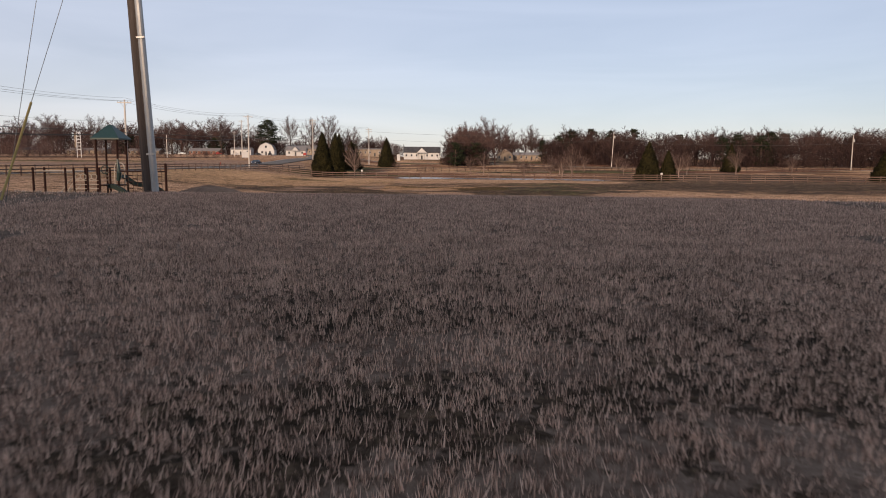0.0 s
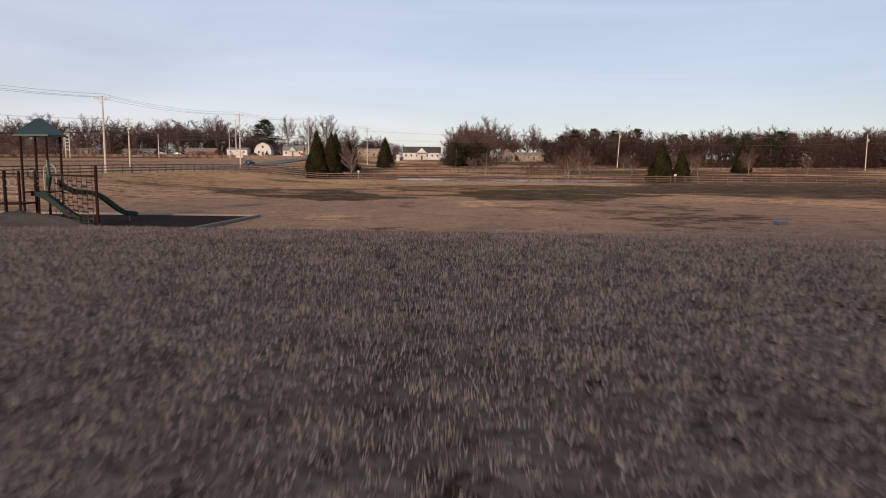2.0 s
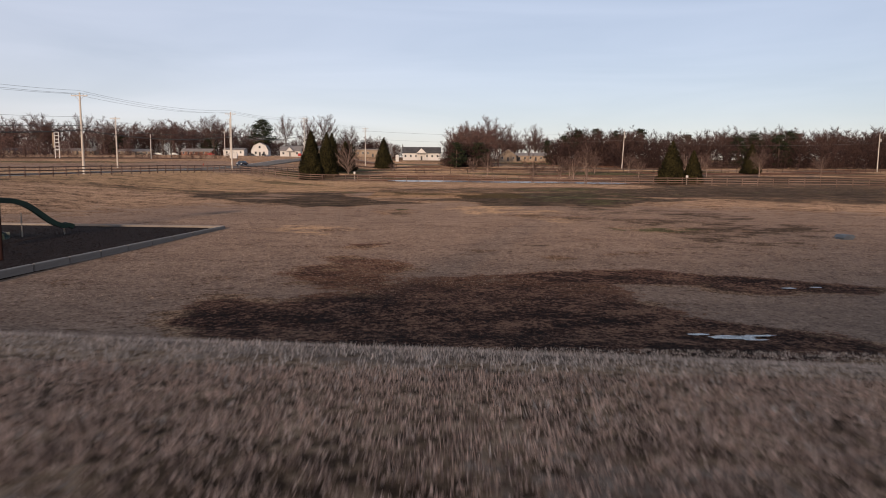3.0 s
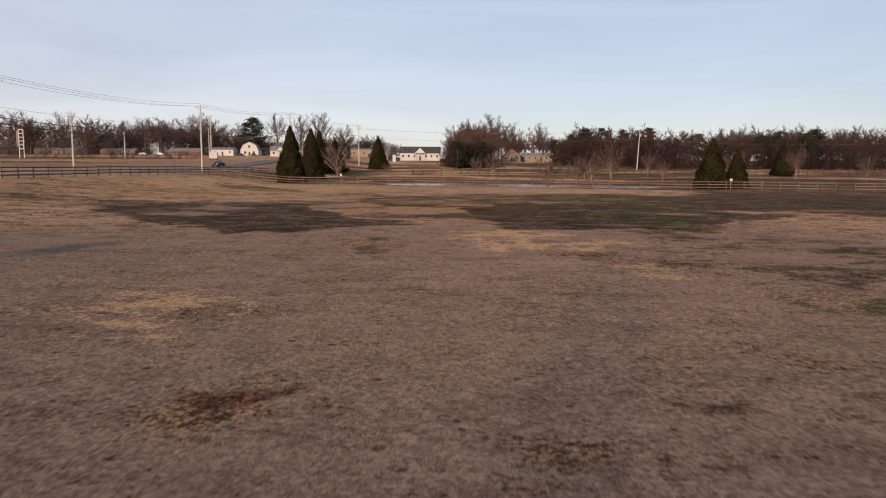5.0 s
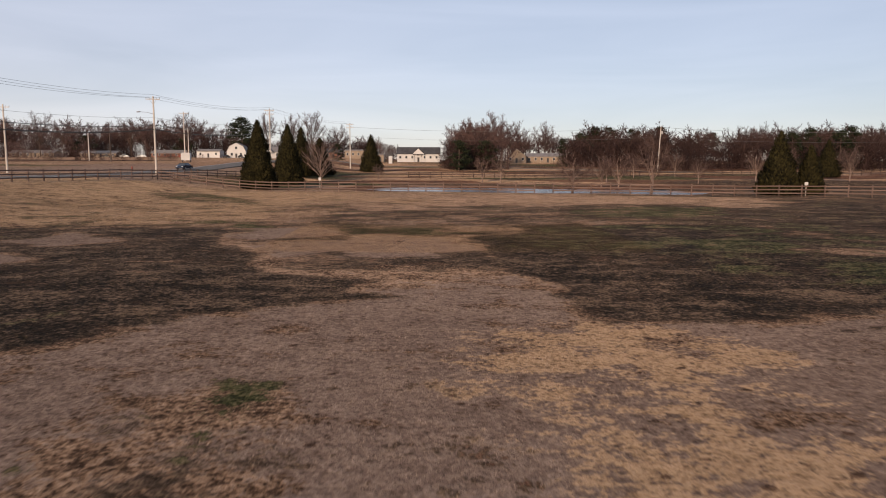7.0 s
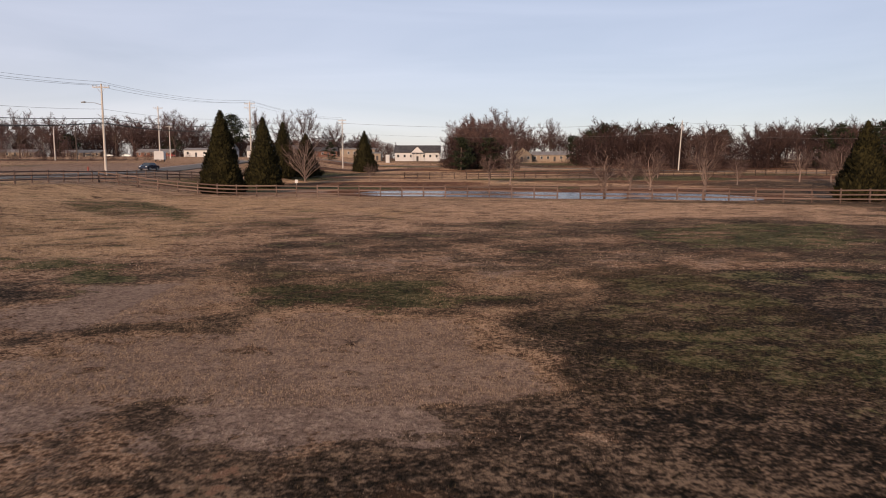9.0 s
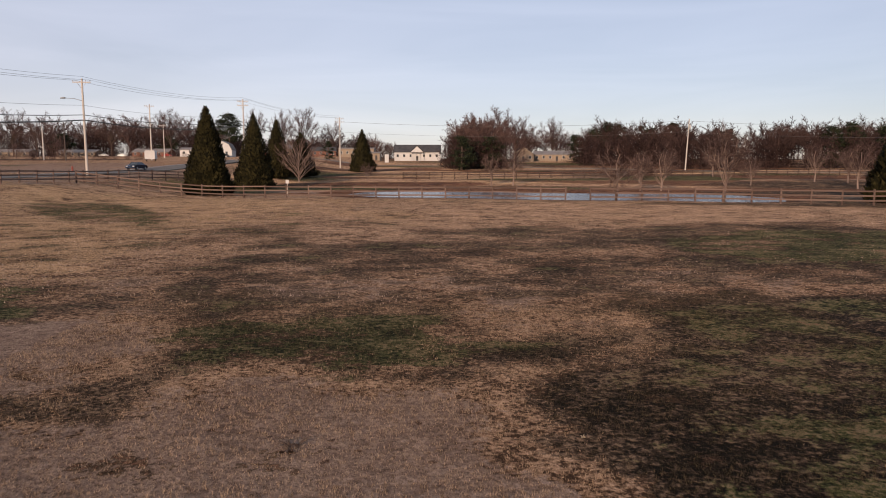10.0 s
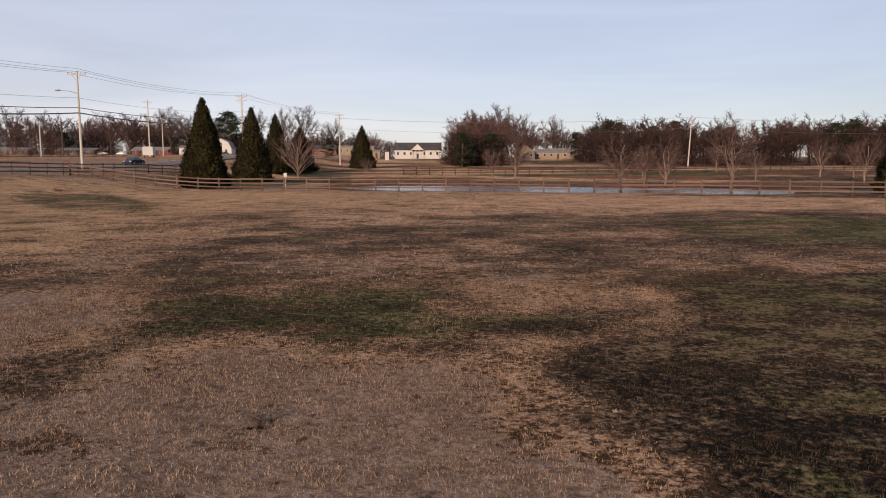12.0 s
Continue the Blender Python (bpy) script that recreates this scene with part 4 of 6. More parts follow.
make_conifer(-29.6, 232.0, 9.0, 3.2, 4, EVER)
make_conifer(-21.2, 270.0, 10.8, 3.4, 5, "lone dark green cone-shaped evergreen on open grass")
make_conifer(44.5, 154.2, 8.2, 2.7, 6, EVER)
make_conifer(48.9, 154.9, 6.4, 1.9, 7, "narrow dark evergreen behind the board fence", 3800)
make_conifer(96.0, 238.0, 9.2, 3.0, 8, "dark evergreen at the edge of the bare wood")
make_conifer(93.0, 150.0, 6.0, 2.6, 10, "dark evergreen at the edge of the bare wood")

SMALL = "leafless small tree with pale trunk beside the pond"
make_bare("bare_tree", pose(-26.4, 214.0, at(-26.4, 214.0)), fan_tree(11, 8.6, 4.5, 26, 0.04, 1.1, (5, 4, 4)), PALE_BARK, "leafless vase-shaped tree with many pale stems before evergreens")
make_bare("bare_tree", pose(18.2, 159.6, at(18.2, 159.6)), crown_tree(12, 7.0, 2.8, 13, 0.14, 0.13, 0.5, 19), PALE_BARK, SMALL)
make_bare("bare_tree", pose(28.2, 155.9, at(28.2, 155.9)), crown_tree(13, 8.8, 2.5, 15, 0.25, 0.15, 0.5, 19), PALE_BARK, SMALL)
make_bare("bare_tree", pose(31.3, 187.0, at(31.3, 187)), crown_tree(14, 7.8, 3.0, 15, 0.12, 0.15, 0.52, 19), PALE_BARK, SMALL)
make_bare("bare_tree", pose(28.0, 186.0, at(28, 186)), crown_tree(15, 6.8, 2.4, 13, 0.16, 0.13, 0.52, 19), PALE_BARK, SMALL)
make_bare("bare_tree", pose(7.9, 204.5, at(7.9, 204.5)), crown_tree(16, 6.0, 2.0, 13, 0.28, 0.14, 0.52, 19), PALE_BARK, SMALL)
make_bare("bare_tree", pose(11.7, 205.0, at(11.7, 205)), crown_tree(17, 7.6, 2.5, 14, 0.25, 0.16, 0.52, 19), PALE_BARK, SMALL)
t_mid = make_bare("bare_tree", pose(68.5, 216.0, at(68.5, 216)), crown_tree(18, 8.2, 3.0, 15, 0.2, 0.15, 0.52, 19), PALE_BARK, SMALL)
for x, y, turn, s in ((73.0, 213, 80, 0.95), (65.0, 196, 150, 1.0), (34.5, 210, 220, 0.75), (52, 205, 10, 0.7), (88, 214, 40, 1.1), (101, 206, 100, 0.9), (46, 232, 290, 0.8), (58, 238, 200, 0.9), (-14, 214, 30, 0.5)):
    copy_thing(t_mid, pose(x, y, at(x, y), 0, 0, turn) @ Matrix.Scale(s, 4))


# ---- far woods and single tall trees ----
def joined(items):
    """One pair of arrays from (Geo, matrix) pairs."""
    vs, fs, n = [], [], 0
    for g, m in items:
        v = np.array(g.v)
        mm = np.array(m)
        vs.append(v @ mm[:3, :3].T + mm[:3, 3])
        fs.extend(tuple(i + n for i in q) for q in g.f)
        n += len(v)
    return np.concatenate(vs), fs


def wood(name, label, places, variants, material):
    rng = random.Random(len(places))
    items = []
    for x, y, h in places:
        g = variants[rng.randrange(len(variants))]
        s = h / 10.0
        items.append((g, pose(x, y, at(x, y) - 0.2, 0, 0, rng.uniform(0, 360)) @ Matrix.Diagonal((s * rng.uniform(0.8, 1.25), s * rng.uniform(0.8, 1.25), s, 1))))
    v, f = joined(items)
    me = bpy.data.meshes.new(name)
    me.from_pydata(v, [], f)
    me.materials.append(material)
    return tagged(new(name, me), label, "woodland", kind="stuff")


def merged(pair):
    g = Geo()
    g.add(pair[0].v, pair[0].f)
    g.add(pair[1].v, pair[1].f)
    return g


def thicket(seed, twigs=340):
    """A rounded tangle of shoots, 10 m high, dense to the ground."""
    rng = random.Random(seed)
    g = Geo()
    for k in range(6):
        w, r = rng.uniform(0, 6.283), rng.uniform(0.5, 3.0)
        g.tube([(r * 0.4 * math.cos(w), r * 0.4 * math.sin(w), 0), (r * math.cos(w), r * math.sin(w), rng.uniform(5, 8))], [0.07, 0.02], 3, False)
    for _ in range(twigs):
        w, z = rng.uniform(0, 6.283), 8.6 * rng.random()
        r = 4.6 * math.sqrt(rng.random()) * math.sqrt(max(0.05, 1 - (z / 9.2) ** 2))
        p = Vector((r * math.cos(w), r * math.sin(w), z))
        d = Vector((rng.gauss(0, 0.6), rng.gauss(0, 0.6), rng.uniform(0.1, 1.0))).normalized()
        s = d.cross(Vector((rng.gauss(0, 1), rng.gauss(0, 1), rng.gauss(0, 1)))).normalized() * rng.uniform(0.035, 0.085)
        g.add([p - s, p + s, p + d * rng.uniform(0.8, 2.2)], [(0, 1, 2)])
    return g


THICK = [thicket(s) for s in (71, 72, 73)]
FAR_TREES = [merged(fan_tree(k, 10, 4.2 + 0.5 * (k % 3), 10, 0.2, 2.1, (5, 4, 7))) for k in (31, 32, 33, 34, 35, 36)]
rw = random.Random(5)


def open_sky(x, y):
    """The gap in the wood's outline, which the tall trees leave free."""
    return 0.385 < x / (y - 82) < 0.425


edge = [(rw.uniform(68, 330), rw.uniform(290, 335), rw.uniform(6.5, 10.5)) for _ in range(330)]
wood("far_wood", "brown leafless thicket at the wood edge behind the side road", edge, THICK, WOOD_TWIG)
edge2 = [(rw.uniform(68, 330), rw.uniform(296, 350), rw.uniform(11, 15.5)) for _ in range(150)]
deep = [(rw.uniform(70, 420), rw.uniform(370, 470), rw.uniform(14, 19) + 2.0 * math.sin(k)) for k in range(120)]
wood("far_wood", "tall brown leafless wood on the horizon", [p for p in edge2 + deep if not open_sky(*p[:2])], FAR_TREES, SHADED_TWIG)
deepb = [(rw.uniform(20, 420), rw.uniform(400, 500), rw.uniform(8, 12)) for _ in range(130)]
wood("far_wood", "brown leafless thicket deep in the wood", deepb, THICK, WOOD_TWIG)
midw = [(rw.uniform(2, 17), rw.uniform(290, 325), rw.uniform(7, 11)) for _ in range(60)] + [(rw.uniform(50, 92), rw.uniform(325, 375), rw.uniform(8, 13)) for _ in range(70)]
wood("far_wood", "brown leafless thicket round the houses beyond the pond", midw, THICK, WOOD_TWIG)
midt = [(rw.uniform(2, 24), rw.uniform(300, 390), rw.uniform(13, 17.5)) for _ in range(18)] + [(rw.uniform(20, 95), rw.uniform(430, 500), rw.uniform(12, 15.5)) for _ in range(36)]
wood("far_wood", "leafless trees round the houses beyond the pond", midt, FAR_TREES, TWIG)
leftw = [(rw.uniform(-430, -150), rw.uniform(490, 570), rw.uniform(17, 25)) for _ in range(100)] + [(rw.uniform(-150, -40), rw.uniform(490, 570), rw.uniform(11, 15)) for _ in range(40)]
wood("far_wood", "brown leafless trees behind the roadside houses", leftw, FAR_TREES, TWIG)
leftb = [(rw.uniform(-430, -30), rw.uniform(480, 560), rw.uniform(7, 11)) for _ in range(240)] + [(rw.uniform(-360, -165), rw.uniform(300, 420), rw.uniform(6, 11)) for _ in range(110)]
wood("far_wood", "brown leafless thicket behind the roadside houses", leftb, THICK, TWIG)
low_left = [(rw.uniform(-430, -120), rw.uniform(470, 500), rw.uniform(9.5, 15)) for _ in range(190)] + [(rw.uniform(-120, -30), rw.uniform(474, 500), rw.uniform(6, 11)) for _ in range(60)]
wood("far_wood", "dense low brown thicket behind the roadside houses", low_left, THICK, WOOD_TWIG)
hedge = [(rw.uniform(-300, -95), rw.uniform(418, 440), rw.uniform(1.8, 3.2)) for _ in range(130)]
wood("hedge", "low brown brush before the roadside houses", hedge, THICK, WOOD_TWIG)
# unseen trees added towards the sun, tall enough to shade mound and slope
behind = [(rw.uniform(-110, 80), rw.uniform(-68, -56), rw.uniform(22.2, 24.4)) for _ in range(190)]
behind += [(rw.uniform(-45, 60), rw.uniform(-76, -60), rw.uniform(24, 29.5)) for _ in range(60)]
wood("far_wood", "unseen leafless wood added behind the mound for shade", behind, THICK, WOOD_TWIG)
brush = [(rw.uniform(-230, -80), rw.uniform(262, 300), rw.uniform(1.2, 2.3)) for _ in range(120)]
wood("roadside_brush", "low red-brown brush on the bank across the road", brush, THICK, WOOD_TWIG)

BIG = [fan_tree(k, 16.5, 7.2, 15, clear, 2.0, (7, 6, 8)) for k, clear in ((51, 0.22), (52, 0.28), (53, 0.16), (54, 0.2))]
BIG_LABEL = "tall broad leafless tree rising above the houses"
firsts = []
for k, g in enumerate(BIG):
    firsts.append(make_bare("bare_tree", pose(0, 0, 0), g, BARK, BIG_LABEL, "tall bare trees"))
SPOTS = ((-139, 450, 1.42, 0.9), (-97, 455, 1.46, 0.55), (-83, 455, 1.42, 0.7), (-72, 455, 1.52, 0.75), (-60, 470, 1.1, 0.9),
         (-172, 455, 1.3, 1.1), (-214, 440, 1.4, 0.9), (-240, 440, 1.45, 1.1), (-262, 400, 1.25, 1.0), (-196, 430, 1.15, 1.0), (-120, 470, 1.15, 0.9),
         (25, 405, 1.45, 0.8), (15, 402, 1.22, 0.95), (33, 412, 1.2, 0.9), (40, 418, 1.0, 0.9), (8, 396, 1.1, 0.8),
         (54.5, 440, 1.22, 0.8), (88, 515, 1.12, 1.2), (98, 512, 1.08, 1.1), (121, 480, 1.15, 1.1), (-25, 440, 0.5, 0.7), (150, 470, 1.05, 1.2),
         (182, 440, 1.05, 1.2), (200, 440, 1.1, 1.2), (240, 470, 1.15, 1.2), (218, 420, 1.05, 1.1), (270, 440, 1.2, 1.2), (300, 460, 1.2, 1.3),
         (132, 360, 0.9, 1.0), (150, 345, 0.92, 1.0), (165, 352, 0.95, 1.0), (183, 340, 1.0, 1.1), (205, 350, 1.05, 1.1), (228, 345, 1.05, 1.1))
for k, (x, y, s, wide) in enumerate(SPOTS):
    m = pose(x, y, at(x, y), 0, 0, k * 67) @ Matrix.Diagonal((s * wide, s * wide, s, 1))
    if k < len(firsts):
        firsts[k].matrix_world = m
    else:
        copy_thing(firsts[k % len(firsts)], m @ Matrix.Diagonal([1 / v for v in firsts[k % len(firsts)].scale] + [1]))


def pine(seed, height, radius, clear=0.35, clumps=26):
    """A tall pine: limbs carrying flattened clumps of needles."""
    rng = random.Random(seed)
    stem, needles = Geo(), Geo()
    stem.tube([(0, 0, -0.3), (0.2, 0, height * 0.5), (0, 0.2, height * 0.95)], [0.34, 0.22, 0.05], 7, False)
    for k in range(clumps):
        s = clear + (1 - clear) * (k + rng.random()) / clumps
        w = rng.uniform(0, 6.283)
        r = radius * math.sin(math.pi * min(1, (s - clear) / (1 - clear) * 0.8 + 0.2)) * rng.uniform(0.35, 1.0)
        c = Vector((math.cos(w) * r, math.sin(w) * r, height * s))
        stem.tube([(0, 0, height * s - r * 0.35), tuple(c)], [0.07, 0.03], 3, False)
        cr = radius * rng.uniform(0.24, 0.40)
        for _ in range(110):
            d = Vector((rng.gauss(0, 1), rng.gauss(0, 1), rng.gauss(0, 0.34))) * 0.55
            p = c + d * cr
            q = Vector((rng.gauss(0, 1), rng.gauss(0, 1), rng.gauss(0.4, 0.7))).normalized() * cr * 0.35
            t = q.cross(Vector((rng.gauss(0, 1), rng.gauss(0, 1), 1))).normalized() * cr * 0.13
            needles.add([p - t, p + t, p + q], [(0, 1, 2)])
    return stem, needles


for k, (x, y, h, r, clear) in enumerate(((-110, 452, 21, 8.0, 0.35), (117, 565, 23, 6.5, 0.35), (131, 560, 22, 5, 0.35), (133, 500, 20.5, 6, 0.3), (60, 372, 13, 5, 0.1), (50, 358, 10.5, 3.6, 0.02), (5, 286, 9.5, 4.0, 0.02), (72, 400, 16, 6, 0.15), (165, 500, 17, 7, 0.2), (100, 430, 15, 6, 0.2), (238, 500, 18, 8, 0.2), (330, 520, 20, 9, 0.2), (14, 296, 9, 4.5, 0.02), (9, 300, 8, 4, 0.02), (118, 302, 12.5, 4.5, 0.05), (126, 306, 13.5, 5, 0.05), (134, 301, 13, 5, 0.05), (142, 310, 14.5, 5.5, 0.05), (-205, 470, 12, 6, 0.1), (-150, 475, 11, 6, 0.1), (-42, 345, 6.5, 2.4, 0.02))):
    root = thing("pine_tree", pose(x, y, at(x, y), 0, 0, k * 50), "dark green pine among leafless trees", "pine tree", "pines")
    g = pine(60 + k, h, r, clear)
    part("trunk", g[0], BARK, root)
    part("crown", g[1], PINE, root)


# ---- utility poles and wires ----
def utility_pole(x, y, height, label, arms=1, lamp=False, transformer=False, wood_mat=None, lean=0.0, turn=0.0, arm_len=2.4):
    mat = wood_mat or POLE_WOOD
    root = thing("utility_pole", pose(x, y, at(x, y), 0, lean, turn), label, "utility pole", "roadside utility poles")
    part("shaft", Geo().tube([(0, 0, -0.3), (0, 0, height * 0.5), (0, 0, height)], [0.19, 0.16, 0.12], 10), mat, root)
    for k in range(arms):
        z = height - 0.5 - 0.9 * k
        arm = part("crossarm", Geo().box(0, -0.16, z, arm_len, 0.1, 0.13, bevel=0.01), mat, root)
        for sx in (-1, 1):
            part("brace", Geo().tube([(sx * arm_len * 0.26, -0.17, z - 0.04), (sx * 0.08, -0.15, z - 0.75)], 0.025, 4), GREY_METAL, root)
        for ix in (-0.47, -0.24, 0.24, 0.47):
            part("insulator", Geo().tube([(ix * arm_len, -0.16, z + 0.06), (ix * arm_len, -0.16, z + 0.14), (ix * arm_len, -0.16, z + 0.17), (ix * arm_len, -0.16, z + 0.26)], [0.02, 0.03, 0.055, 0.04], 7), INSULATOR, arm)
    if lamp:
        arm = part("lamp_arm", Geo().tube([(-0.1, -0.1, height - 3.0), (-0.9, -0.4, height - 2.75), (-2.0, -0.8, height - 2.7)], [0.04, 0.035, 0.03], 6), GREY_METAL, root)
        part("lamp_head", Geo().tube([(-1.9, -0.78, height - 2.7), (-2.15, -0.87, height - 2.68), (-2.55, -1.0, height - 2.74)], [0.06, 0.13, 0.08], 8), GREY_METAL, arm, "grey cobra-head street lamp")
    if transformer:
        part("transformer", Geo().tube([(0.42, 0, height - 2.6), (0.42, 0, height - 2.5), (0.42, 0, height - 1.7), (0.42, 0, height - 1.6)], [0.2, 0.27, 0.27, 0.2], 12), GREY_METAL, root, "grey pole transformer")
    return root


PALE_POLE = "tall pale wooden utility pole with a crossarm beside the road"
utility_pole(-55.0, 124.6, 12.3, PALE_POLE, turn=5)
utility_pole(-49.7, 183.5, 13.3, "tall pale wooden utility pole carrying a street lamp", lamp=True, turn=5)
utility_pole(-80.0, 190.8, 12.4, PALE_POLE, turn=5)
utility_pole(-43.7, 241, 14.6, PALE_POLE, arms=2, turn=0)
utility_pole(-75.1, 268, 14.2, PALE_POLE, turn=10)
utility_pole(-96.0, 330, 11.5, PALE_POLE)
utility_pole(-30.1, 291.8, 14.6, PALE_POLE, arms=2)
utility_pole(-93.0, 260, 9.4, "short dark wooden utility pole across the road", arms=0, wood_mat=DARK_POLE)
utility_pole(-104.0, 270, 8.5, PALE_POLE, arms=0)
utility_pole(-60.5, 66, 12.2, PALE_POLE, turn=5)
utility_pole(66.2, 280.0, 14.0, "weathered utility pole with a transformer at the wood edge", arms=0, transformer=True, lean=2.5, wood_mat=POLE_WOOD)
utility_pole(150, 262, 13.0, "weathered utility pole with a transformer at the wood edge", arms=0, transformer=True)
utility_pole(230, 250, 13.0, "weathered utility pole with a transformer at the wood edge", arms=0)


def wire(a, b, sag, r, mat, label):
    a, b = Vector(a), Vector(b)
    pts = []
    for k in range(17):
        u = k / 16
        p = a.lerp(b, u)
        p.z -= 4 * sag * u * (1 - u)
        pts.append(p)
    ob = new("overhead_wire", Geo().tube(pts, r, 4, False).mesh("overhead_wire", mat))
    tagged(ob, label, "overhead wire", "overhead wires")


LINE_W = "thin grey power line strung between utility poles"
tops = [(-60.5, 66, 12.2), (-55.0, 124.6, 12.3), (-49.7, 183.5, 13.3), (-43.7, 241, 14.6), (-30.1, 291.8, 14.6)]
for (x0, y0, h0), (x1, y1, h1) in zip(tops, tops[1:]):
    for dx in (-1.1, 0.0, 1.1):
        wire((x0 + dx, y0, at(x0, y0) + h0 - 0.2 + (0.5 if dx == 0 else 0)), (x1 + dx, y1, at(x1, y1) + h1 - 0.2 + (0.5 if dx == 0 else 0)), 0.9, 0.016, ALU_CABLE, LINE_W)
    wire((x0, y0, at(x0, y0) + h0 - 3.6), (x1, y1, at(x1, y1) + h1 - 3.6), 0.8, 0.016, ALU_CABLE, LINE_W)
    wire((x0, y0, at(x0, y0) + h0 - 4.9), (x1, y1, at(x1, y1) + h1 - 4.9), 0.9, 0.045, CABLE, "black service cable strung between utility poles")
    wire((x0, y0, at(x0, y0) + h0 - 5.6), (x1, y1, at(x1, y1) + h1 - 5.6), 1.1, 0.075, CABLE, "thick black telephone cable strung between utility poles")
rp = [(-30.1, 291.8, 13.4), (66.2, 280.0, 13.6), (150, 262, 13.0), (230, 250, 13.0)]
for (x0, y0, h0), (x1, y1, h1) in zip(rp, rp[1:]):
    wire((x0, y0, at(x0, y0) + h0 - 0.1), (x1, y1, at(x1, y1) + h1 - 0.1), 1.4, 0.03, ALU_CABLE, LINE_W)
    wire((x0, y0, at(x0, y0) + h0 - 3.0), (x1, y1, at(x1, y1) + h1 - 3.0), 1.4, 0.02, ALU_CABLE, LINE_W)

# ---- the near pole with its steel conduit and guy wires on the mound ----
NX, NY = -7.12, 17.5
near = thing("utility_pole", pose(NX, NY, at(NX, NY), 0, -2.6, 0), "thick dark weathered utility pole with a grey conduit on the mound", "utility pole", "roadside utility poles")
part("shaft", Geo().tube([(-0.06, 0, -0.3), (-0.06, 0, 5), (-0.06, 0, 14.2)], [0.165, 0.15, 0.115], 14), DARK_POLE, near)
part("conduit", Geo().tube([(0.11, -0.13, -0.2), (0.09, -0.12, 5), (0.06, -0.1, 10.5)], [0.085, 0.085, 0.085], 12), GREY_METAL, near, "grey steel conduit")
for z in (0.95, 3.7, 6.4, 9.0):
    part("clamp", Geo().box(0.1, -0.19, z, 0.2, 0.05, 0.04), GREY_METAL, near)

# heap of dug earth beside the near pole
EARTH = plain("dug_red_earth", (0.12, 0.074, 0.055), (0.29, 0.195, 0.15), 9, 0.95, relief=0.8, depth=0.05)


def earth_heap(cx, cy, rx, ry, h):
    v, f = [], []
    rng = np.random.default_rng(41)
    rings, sides = 9, 28
    for i in range(rings):
        s = i / (rings - 1)
        for k in range(sides):
            w = 2 * math.pi * k / sides
            lump = 1 + 0.12 * math.sin(3 * w + 1) + 0.08 * math.sin(7 * w) + rng.uniform(-0.05, 0.05)
            x, y = rx * s * lump * math.cos(w), ry * s * lump * math.sin(w)
            v.append((x, y, at(cx + x, cy + y) - at(cx, cy) + h * (1 - s * s) * rng.uniform(0.8, 1.15) - 0.03 * s))
    for i in range(rings - 1):
        f += [(i * sides + k, i * sides + (k + 1) % sides, (i + 1) * sides + (k + 1) % sides, (i + 1) * sides + k) for k in range(sides)]
    ob = new("earth_heap", Geo().add(v, f).mesh("earth_heap", EARTH, True))
    ob.location = (cx, cy, at(cx, cy))
    tagged(ob, "low heap of dug red-brown earth beside the pole", "earth heap")


earth_heap(-6.0, 18.3, 0.95, 0.6, 0.2)

# ---- playground pad ----

PAD = [(-11.75, 53.5), (-13.9, 37.0), (-14.8, 30.6), (-33.0, 31.3), (-33.0, 55.3)]
PAD_Z = 0.40


def build_pad():
    g = Geo()
    inner = [(x, y) for x, y in PAD]
    g.prism(inner, PAD_Z - 0.6, PAD_Z + 0.03, "z")
    pad = tagged(new("playground_surface", g.mesh("playground_surface", MULCH)), "dark brown loose mulch playground surface edged with timbers", "playground surface", kind="structure")
    # loose chips
    rng = np.random.default_rng(7)
    n = 16000
    px = rng.uniform(-30, -11.9, n)
    py = rng.uniform(34, 53.4, n)
    keep = px < -12.1 - (53.5 - py) * 0.13
    px, py = px[keep], py[keep]
    w = rng.uniform(0, 6.28, len(px))
    ln, wd = rng.uniform(0.02, 0.07, len(px)), rng.uniform(0.01, 0.03, len(px))
    tz = rng.uniform(0.0, 0.03, len(px))
    base = np.stack([px, py, np.full(len(px), PAD_Z + 0.03)], -1)
    dx = np.stack([np.cos(w) * ln, np.sin(w) * ln, tz], -1)
    dy = np.stack([-np.sin(w) * wd, np.cos(w) * wd, rng.uniform(0, 0.02, len(px))], -1)
    tri_mesh("mulch", np.stack([base - dx, base + dy, base + dx], 1), MULCH, "scattered dark brown mulch chips", "mulch")
    for a, b in zip(PAD, PAD[1:] + PAD[:1]):
        a, b = Vector(a), Vector(b)
        n = max(1, round((b - a).length / 1.83))
        ang = math.degrees(math.atan2((b - a).y, (b - a).x))
        for k in range(n):
            mid = a.lerp(b, (k + 0.5) / n)
            part("timber", TIMBER_MESH, TIMBER, pad, m=pose(mid.x, mid.y, PAD_Z + 0.02, 0, 0, ang + (k % 3 - 1) * 0.3))


def tri_mesh(name, tris, material, label="", category="", kind="stuff"):
    """One object from an (n, 3, 3) array of triangles."""
    n = len(tris)
    me = bpy.data.meshes.new(name)
    me.vertices.add(3 * n)
    me.vertices.foreach_set("co", tris.astype(np.float32).ravel())
    me.loops.add(3 * n)
    me.loops.foreach_set("vertex_index", np.arange(3 * n, dtype=np.int32))
    me.polygons.add(n)
    me.polygons.foreach_set("loop_start", np.arange(0, 3 * n, 3, dtype=np.int32))
    me.update(calc_edges=True)
    me.materials.append(material)
    return tagged(new(name, me), label, category, kind=kind)


TIMBER_MESH = Geo().box(0, 0, 0, 1.81, 0.14, 0.26, bevel=0.03).mesh("timber", TIMBER)
build_pad()

